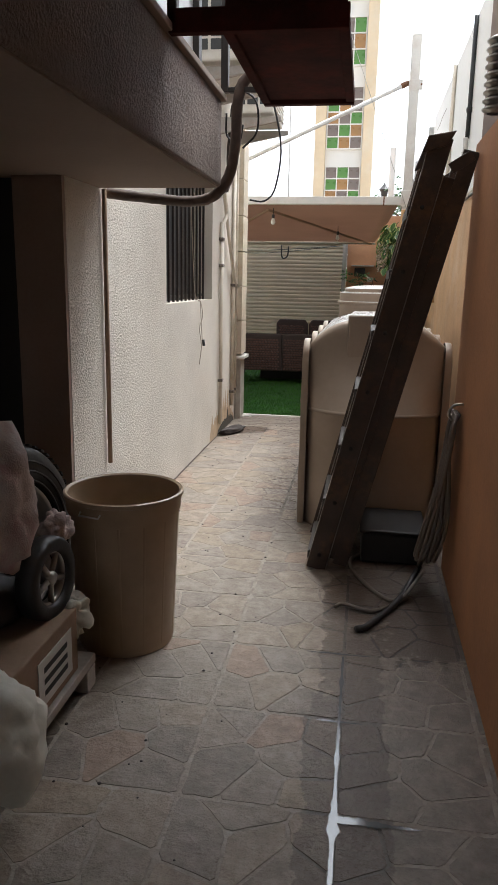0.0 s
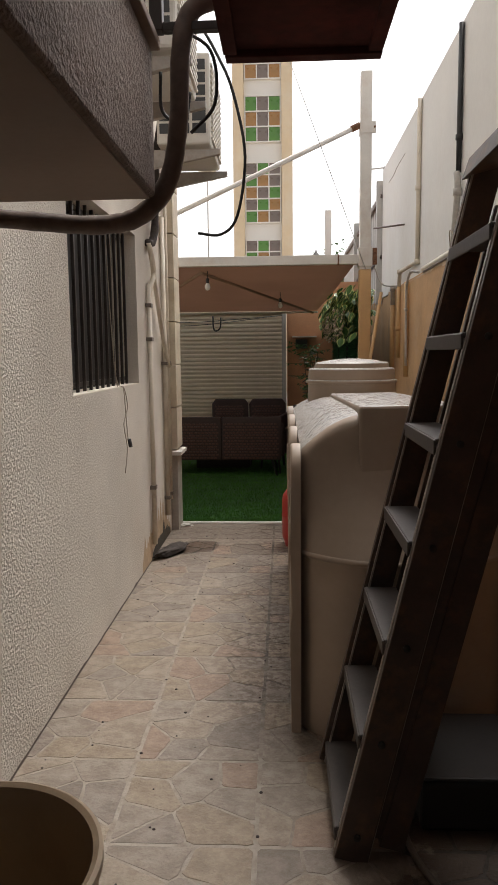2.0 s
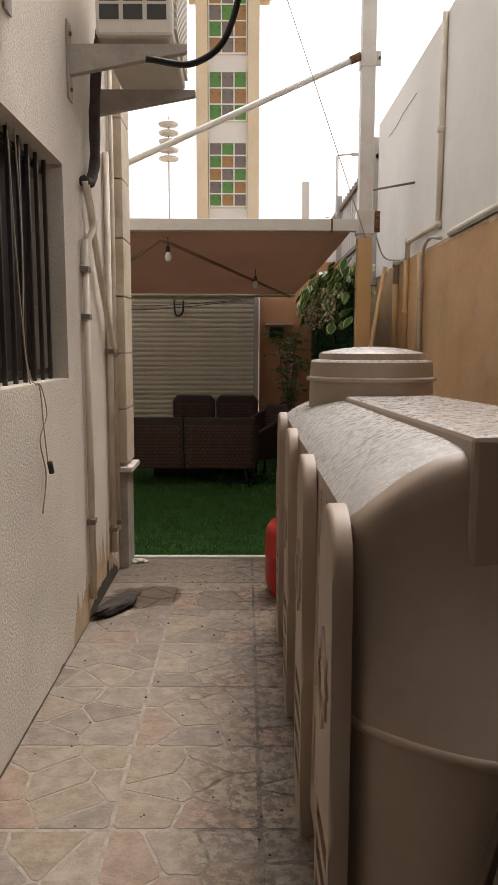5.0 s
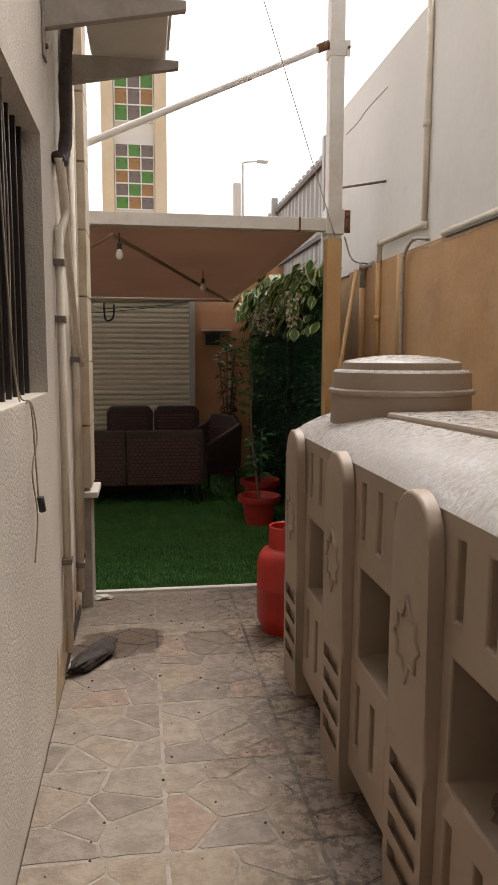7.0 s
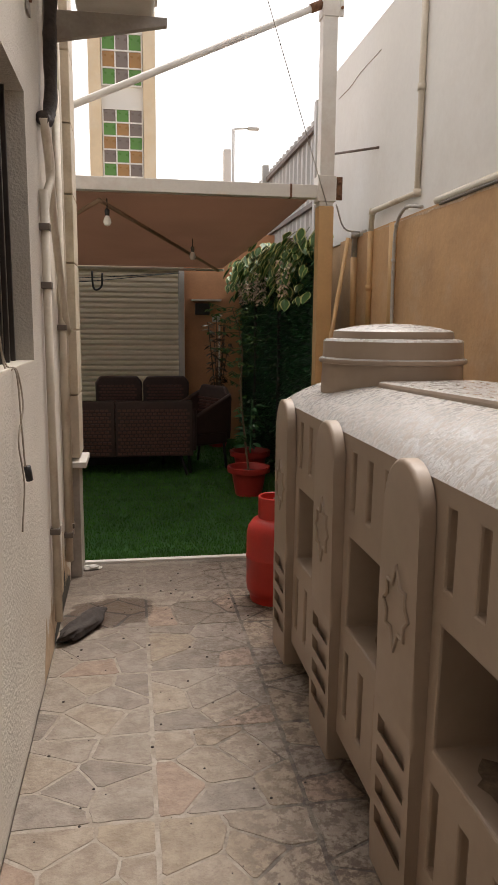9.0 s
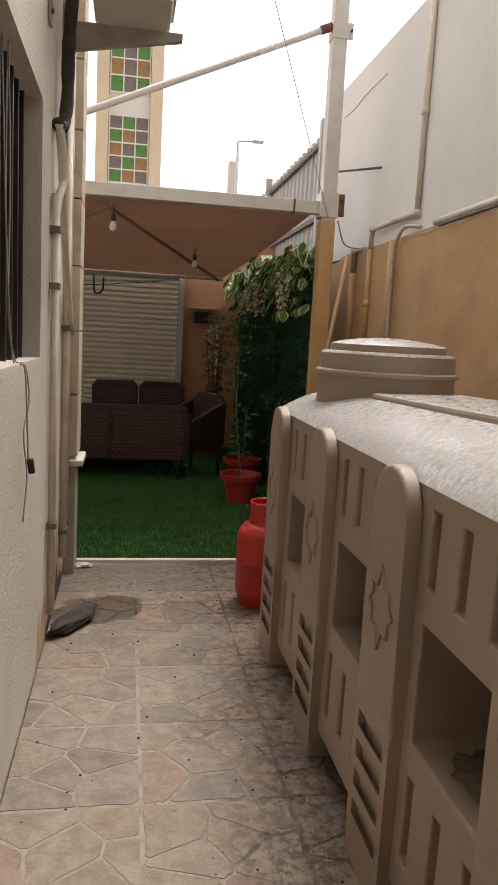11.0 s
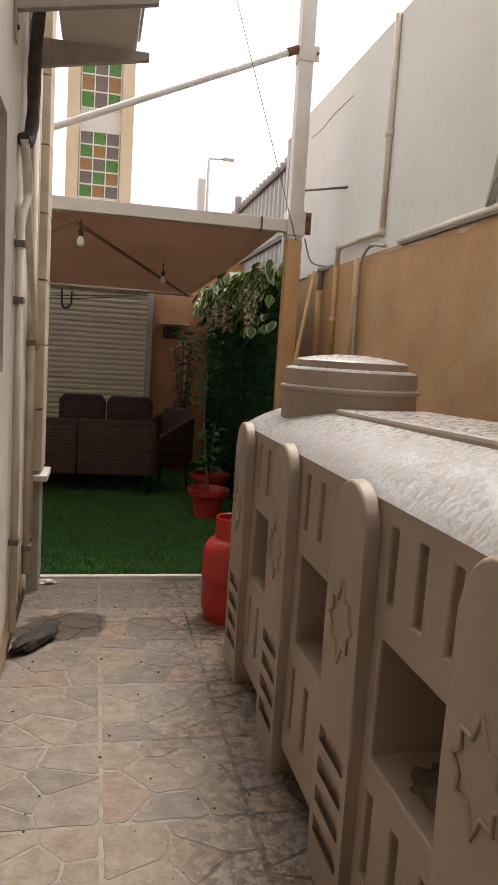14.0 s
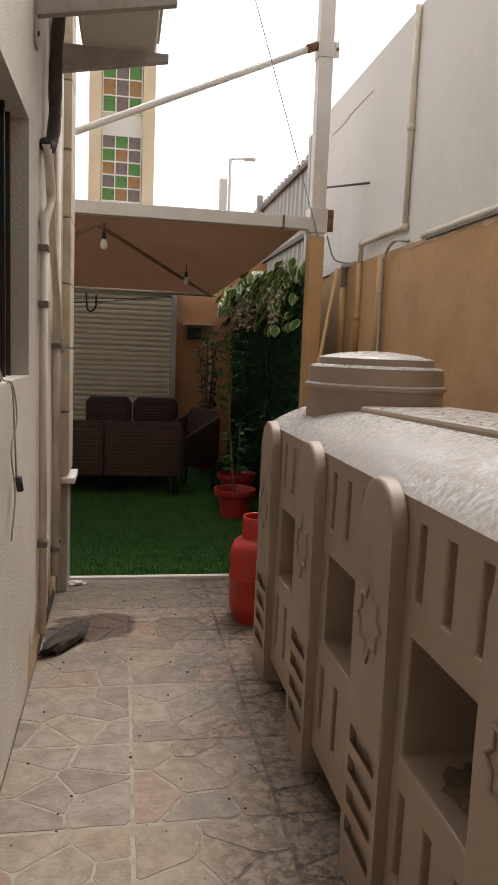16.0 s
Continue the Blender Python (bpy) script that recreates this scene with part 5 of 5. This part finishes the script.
# ---- storage heap by the store ----
pt = thing("pallet", "worn grey wooden pallet on the floor", "pallet", (0, 0, 0))
for k in range(5):
    box("plank", (-1.78 + k * 0.172, 1.2, 0.085), (-1.78 + k * 0.172 + 0.16, 2.34, 0.12), "plank", pt, 0.004)
for y in (1.22, 1.75, 2.25):
    box("runner", (-1.78, y, 0.0), (-0.93, y + 0.08, 0.083), "plank", pt, 0.004)
ct = thing("carton", "brown cardboard box with a printed panel", "box", (-1.19, 2.0, 0.121))
box("body", (-0.24, -0.3, 0.0), (0.24, 0.22, 0.24), "carton", ct, 0.006)
box("label", (0.2405, -0.1, 0.03), (0.243, 0.16, 0.19), "paper", ct)
for k in range(3):
    box("print_bar", (0.2432, -0.06, 0.06 + k * 0.04), (0.2438, 0.12, 0.08 + k * 0.04), "print", ct)
ty = thing("car_tyre", "worn black car tyre standing on edge", "tyre", (-1.365, 2.52, 0.425))
def add_torus(bm, R, r, w, axis_m, n=48, k=12):
    rings = []
    for i in range(n):
        a = 2 * math.pi * i / n
        ring = []
        for j in range(k):
            b = 2 * math.pi * j / k
            cr = abs(math.cos(b)) ** 0.6 * math.copysign(1, math.cos(b))
            sr = abs(math.sin(b)) ** 0.6 * math.copysign(1, math.sin(b))
            rad = R + r * cr
            ring.append(bm.verts.new(axis_m @ Vector((rad * math.cos(a), rad * math.sin(a), w * sr))))
        rings.append(ring)
    for i in range(n):
        p, q = rings[i], rings[(i + 1) % n]
        for j in range(k):
            bm.faces.new((p[j], p[(j + 1) % k], q[(j + 1) % k], q[j]))


bm = bmesh.new()
tm = pose(0, 0, 0, 0, 86, -6)
add_torus(bm, 0.35, 0.075, 0.09, tm)
finish("tyre", bm, "rubber", ty, smooth=True)
bm = bmesh.new()
for i in range(56):
    a = 2 * math.pi * i / 56
    for w in (-0.05, 0.0, 0.05):
        c = tm @ Matrix.Rotation(a, 4, "Z") @ Matrix.Translation((0.425, 0, w))
        vs = add_box(bm, (-0.004, -0.012, -0.02), (0.004, 0.012, 0.02))
        for v in vs:
            v.co = c @ v.co
tagged(finish("tread", bm, "rubber", ty), kind="stuff")
bm = bmesh.new()
for rad, off in ((0.285, 0.085), (0.32, 0.092), (0.36, 0.088)):
    add_torus(bm, rad, 0.005, 0.006, tm @ Matrix.Translation((0, 0, off)), 48, 6)
    add_torus(bm, rad, 0.005, 0.006, tm @ Matrix.Translation((0, 0, -off)), 48, 6)
finish("sidewall_ring", bm, "rubber", ty, smooth=True)
bm = bmesh.new()
add_torus(bm, 0.265, 0.012, 0.075, tm, 48, 8)
finish("rim", bm, "steel", ty, smooth=True)
wh = thing("cart_wheel", "small black rubber wheel with chrome spokes", "wheel", (-1.03, 2.16, 0.49))
wm = pose(0, 0, 0, 0, 88, -6)
bm = bmesh.new()
add_torus(bm, 0.118, 0.028, 0.04, wm, 40, 10)
finish("tyre", bm, "rubber", wh, smooth=True)
bm = bmesh.new()
add_torus(bm, 0.092, 0.008, 0.02, wm, 36, 8)
for i in range(5):
    a = 2 * math.pi * i / 5
    add_tube(bm, [wm @ Vector((0.0, 0, 0.016)), wm @ Vector((0.09 * math.cos(a), 0.09 * math.sin(a), 0.012))], 0.011, 6, 1)
add_tube(bm, [wm @ Vector((0, 0, -0.03)), wm @ Vector((0, 0, 0.028))], 0.024, 12, 1)
finish("rim", bm, "steel", wh, smooth=True)
tube("axle", [wm @ Vector((0, 0, -0.02)), wm @ Vector((0, 0, -0.25))], 0.012, "dark", wh, k=1)
tube("strut", [wm @ Vector((0, 0, -0.06)), (-0.15, -0.05, -0.12)], 0.015, "dark", wh, k=1)


def blob(name, label, cat, c, size, material, seed, lumps=0.18, flat=0.0):
    t = thing(name, label, cat, c)
    bm = bmesh.new()
    bmesh.ops.create_icosphere(bm, subdivisions=4, radius=1.0)
    for v in bm.verts:
        p = v.co.copy()
        k = 1 + lumps * noise.noise(p * 1.6 + Vector((seed, 0, 0))) + lumps * 0.5 * noise.noise(p * 4 + Vector((0, seed, 0))) + lumps * 0.28 * abs(noise.noise(p * 8 + Vector((0, 0, seed))))
        v.co = Vector((p.x * size[0], p.y * size[1], p.z * size[2])) * k
        v.co.z = max(v.co.z, -size[2] * 0.85)
    finish("body", bm, material, t, smooth=True)
    return t


blob("sack", "full pink printed woven sack leaning on the heap", "sack", (-1.18, 1.98, 0.81), (0.2, 0.18, 0.24), "sack", 3.0, 0.35)
# black specks of grit on the floor
gr = struct(new("floor_grit"), "scattered dark grit on the tiles", "grit")
bm = bmesh.new()
random.seed(41)
for k in range(150):
    x, y, r = random.uniform(-1.3, -0.4), random.uniform(1.2, 7.8), random.uniform(0.002, 0.007)
    add_lathe(bm, [(r, 0.0), (r * 0.8, r * 0.5), (0.0, r * 0.8)], (x, y, 0.001), 6, False)
tagged(finish("grit", bm, "debris", gr), kind="stuff")
blob("bundle", "black bundle lying on the carton", "bundle", (-1.24, 2.02, 0.44), (0.17, 0.2, 0.1), "dark", 9.0)
blob("rag", "crumpled red rag on the heap", "rag", (-1.05, 2.3, 0.62), (0.05, 0.05, 0.055), "sack", 5.0, 0.5)
blob("plastic_bag", "crumpled pale plastic bag on the pallet", "bag", (-0.94, 1.57, 0.28), (0.15, 0.18, 0.15), "bag", 7.0, 0.32)
blob("crumpled_bag", "small crumpled paper bag beside the carton", "bag", (-0.99, 2.27, 0.3), (0.06, 0.07, 0.08), "bag", 2.0, 0.7)
blob("debris", "dark scrap of wet debris at the wall foot", "debris", (-1.245, 6.93, 0.032), (0.055, 0.19, 0.036), "debris", 4.0, 0.35).rotation_euler.z = radians(-28)
blob("litter", "small white litter scrap by the carpet edge", "litter", (-1.26, 7.83, 0.012), (0.06, 0.03, 0.012), "paper", 6.0, 0.6)

# mould and rust stains low on the wall
def wall_patch(name, label, y0, y1, z0, zmax, material, seed, x=WX + 0.0025):
    bm = bmesh.new()
    n = 60
    lo_, hi_ = [], []
    for k in range(n + 1):
        y = y0 + (y1 - y0) * k / n
        env = math.sin(math.pi * k / n) ** 0.5
        lo_.append(bm.verts.new((x, y, z0)))
        hi_.append(bm.verts.new((x, y, z0 + 0.012 + zmax * env * (0.25 + 0.75 * abs(noise.noise(Vector((seed, y * 9, 0))) + 0.5 * noise.noise(Vector((seed, y * 40, 3))))))))
    for k in range(n):
        bm.faces.new((lo_[k], lo_[k + 1], hi_[k + 1], hi_[k]))
    struct(finish(name, bm, material), label, "stain")


wall_patch("wall_peeling", "peeling cream plaster along the wall top", 3.9, 9.4, 2.152, -0.07, "peel", 11.0, 0.7472)
wall_patch("wall_stain", "brown peeling stain low on the wall", 6.4, 7.64, 0.0, 0.75, "stain", 8.0, WX + 0.0012)
wall_patch("wall_mould", "black mould at the foot of the wall", 6.75, 7.62, 0.0, 0.3, "mould", 2.0)
wall_patch("wall_mould", "dark damp line along the wall foot", 3.4, 6.78, -0.008, 0.03, "damp", 5.0)

# ---- wet joint ----
pu = thing("water_puddle", "thin film of water standing in the floor joint", "water", (0, 0, 0))
bm = bmesh.new()
random.seed(4)
L, R = [], []
for k in range(70):
    y = 0.9 + k * 0.026
    w = (0.004 + 0.018 * abs(noise.noise(Vector((0, y * 21, 0)))) + 0.006 * max(0, 1 - abs(y - 1.76) / 0.1)) if y < 1.85 else 0.004 + 0.009 * max(0, noise.noise(Vector((3, y * 11, 0))))
    w2 = w * (0.6 + 0.8 * abs(noise.noise(Vector((9, y * 13, 0)))))
    L.append(bm.verts.new((-0.01 - w, y, 0.0035)))
    R.append(bm.verts.new((-0.008 + w2, y, 0.0035)))
for k in range(69):
    bm.faces.new((L[k], R[k], R[k + 1], L[k + 1]))
N = 26
U = [bm.verts.new((-0.01 + 0.26 * k / N, 1.775 + (1 - k / N) * 0.012 + 0.04 * abs(noise.noise(Vector((k * 0.35, 1, 0)))) * math.sin(math.pi * k / N), 0.0036)) for k in range(N + 1)]
D = [bm.verts.new((-0.01 + 0.26 * k / N, 1.775 - (1 - k / N) * 0.012 - 0.025 * abs(noise.noise(Vector((k * 0.45, 4, 0)))) * math.sin(math.pi * k / N), 0.0036)) for k in range(N + 1)]
for k in range(N):
    bm.faces.new((D[k], D[k + 1], U[k + 1], U[k]))
for y, x0, x1 in ((2.245, -0.09, 0.07), (2.715, -0.16, 0.1), (1.31, -0.05, 0.16)):
    n = 18
    up = [bm.verts.new((x0 + (x1 - x0) * k / n, y + 0.002 + 0.014 * abs(noise.noise(Vector((k * 0.5, y, 0)))) * math.sin(math.pi * k / n), 0.0036)) for k in range(n + 1)]
    dn = [bm.verts.new((x0 + (x1 - x0) * k / n, y - 0.002 - 0.01 * abs(noise.noise(Vector((k * 0.6, y, 7)))) * math.sin(math.pi * k / n), 0.0036)) for k in range(n + 1)]
    for k in range(n):
        bm.faces.new((dn[k], dn[k + 1], up[k + 1], up[k]))
finish("film", bm, "water", pu)

# ---- floor stones ----
T, X0, Y0F = 0.4665, -0.006, 6.46
def clip(poly, n, c):
    out = []
    for i in range(len(poly)):
        a, b = poly[i], poly[(i + 1) % len(poly)]
        da, db = a[0] * n[0] + a[1] * n[1] - c, b[0] * n[0] + b[1] * n[1] - c
        if da <= 0:
            out.append(a)
        if (da < 0) != (db < 0) and da != db:
            s = da / (da - db)
            out.append((a[0] + (b[0] - a[0]) * s, a[1] + (b[1] - a[1]) * s))
    return out


def shrink(poly, d):
    cx, cy = sum(p[0] for p in poly) / len(poly), sum(p[1] for p in poly) / len(poly)
    out = poly
    for i in range(len(poly)):
        a, b = poly[i], poly[(i + 1) % len(poly)]
        nx, ny = b[1] - a[1], a[0] - b[0]
        ln_ = math.hypot(nx, ny)
        if ln_ < 1e-6:
            continue
        nx, ny = nx / ln_, ny / ln_
        if (cx - a[0]) * nx + (cy - a[1]) * ny > 0:
            nx, ny = -nx, -ny
        out = clip(out, (nx, ny), a[0] * nx + a[1] * ny - d)
    return out


def rounded(poly):
    out = []
    for i in range(len(poly)):
        a, b, c = poly[i - 1], poly[i], poly[(i + 1) % len(poly)]
        for s, q in ((0.09, a), (0.09, c)):
            out.append((b[0] + (q[0] - b[0]) * s, b[1] + (q[1] - b[1]) * s))
    return out


random.seed(77)
designs = []
for dsg in range(7):
    seeds = []
    while len(seeds) < 7 + dsg % 2:
        p = (random.uniform(-0.47, 0.47) * T, random.uniform(-0.47, 0.47) * T)
        if all(math.hypot(p[0] - q[0], p[1] - q[1]) > 0.25 * T for q in seeds):
            seeds.append(p)
    meshes = []
    h = T / 2 - 0.0025
    for i, s in enumerate(seeds):
        poly = [(-h, -h), (h, -h), (h, h), (-h, h)]
        for j, o in enumerate(seeds):
            if i != j and poly:
                n = (o[0] - s[0], o[1] - s[1])
                c = (o[0] ** 2 + o[1] ** 2 - s[0] ** 2 - s[1] ** 2) / 2
                poly = clip(poly, n, c)
        if len(poly) < 3:
            continue
        poly = rounded(poly)
        lo, hi = shrink(poly, 0.002), shrink(poly, 0.0048)
        if len(hi) < 3 or len(lo) != len(hi):
            hi = [(s[0] + (p[0] - s[0]) * 0.9, s[1] + (p[1] - s[1]) * 0.9) for p in lo]
        if len(lo) == len(hi):
            jl, jh = [], []
            for k in range(len(lo)):
                k2 = (k + 1) % len(lo)
                jl.append(lo[k])
                jh.append(hi[k])
                seg = math.hypot(lo[k][0] - lo[k2][0], lo[k][1] - lo[k2][1])
                for f in ((0.33, 0.67) if seg > 0.05 else (0.5,) if seg > 0.025 else ()):
                    g = random.uniform(0.0, 0.045)
                    px, py = lo[k][0] + (lo[k2][0] - lo[k][0]) * f, lo[k][1] + (lo[k2][1] - lo[k][1]) * f
                    qx, qy = hi[k][0] + (hi[k2][0] - hi[k][0]) * f, hi[k][1] + (hi[k2][1] - hi[k][1]) * f
                    jl.append((px + (s[0] - px) * g, py + (s[1] - py) * g))
                    jh.append((qx + (s[0] - qx) * g, qy + (s[1] - qy) * g))
            lo, hi = jl, jh
        bm = bmesh.new()
        dz = random.uniform(-0.0002, 0.0009)
        a = [bm.verts.new((*p, -0.006)) for p in lo]
        b = [bm.verts.new((*p, dz)) for p in hi]
        bm.faces.new(b)
        for k in range(len(a)):
            bm.faces.new((a[k], a[(k + 1) % len(a)], b[(k + 1) % len(a)], b[k]))
        me = bpy.data.meshes.new("stone")
        bm.to_mesh(me)
        bm.free()
        me.materials.append(M["stone"])
        meshes.append(me)
    designs.append(meshes)
rest = bmesh.new()
count = 0
cells = []
for iy in range(-14, 4):
    for ix in range(-4, 2):
        cx, cy = X0 + (ix + 0.5) * T, Y0F + (iy - 0.5) * T
        if cx - T / 2 < -1.95 or (cx > -0.1 and cy > 4.3) or cy > 7.75 or cy < 0.2:
            continue
        cells.append((cx, cy))
for cx, cy in cells:
    near = -1.4 < cx < 0.1 and 0.9 < cy < 7.2 and not (cx < -1.0 and cy < 3.2)
    meshes = random.choice(designs)
    m = pose(cx, cy, 0, 0, 0, 90 * random.randrange(4))
    for me in meshes:
        if near and count < 300:
            o = new("stone", me)
            o.matrix_basis = m
            o.parent = floor
            count += 1
        else:
            me2 = me.copy()
            me2.transform(m)
            rest.from_mesh(me2)
            bpy.data.meshes.remove(me2)
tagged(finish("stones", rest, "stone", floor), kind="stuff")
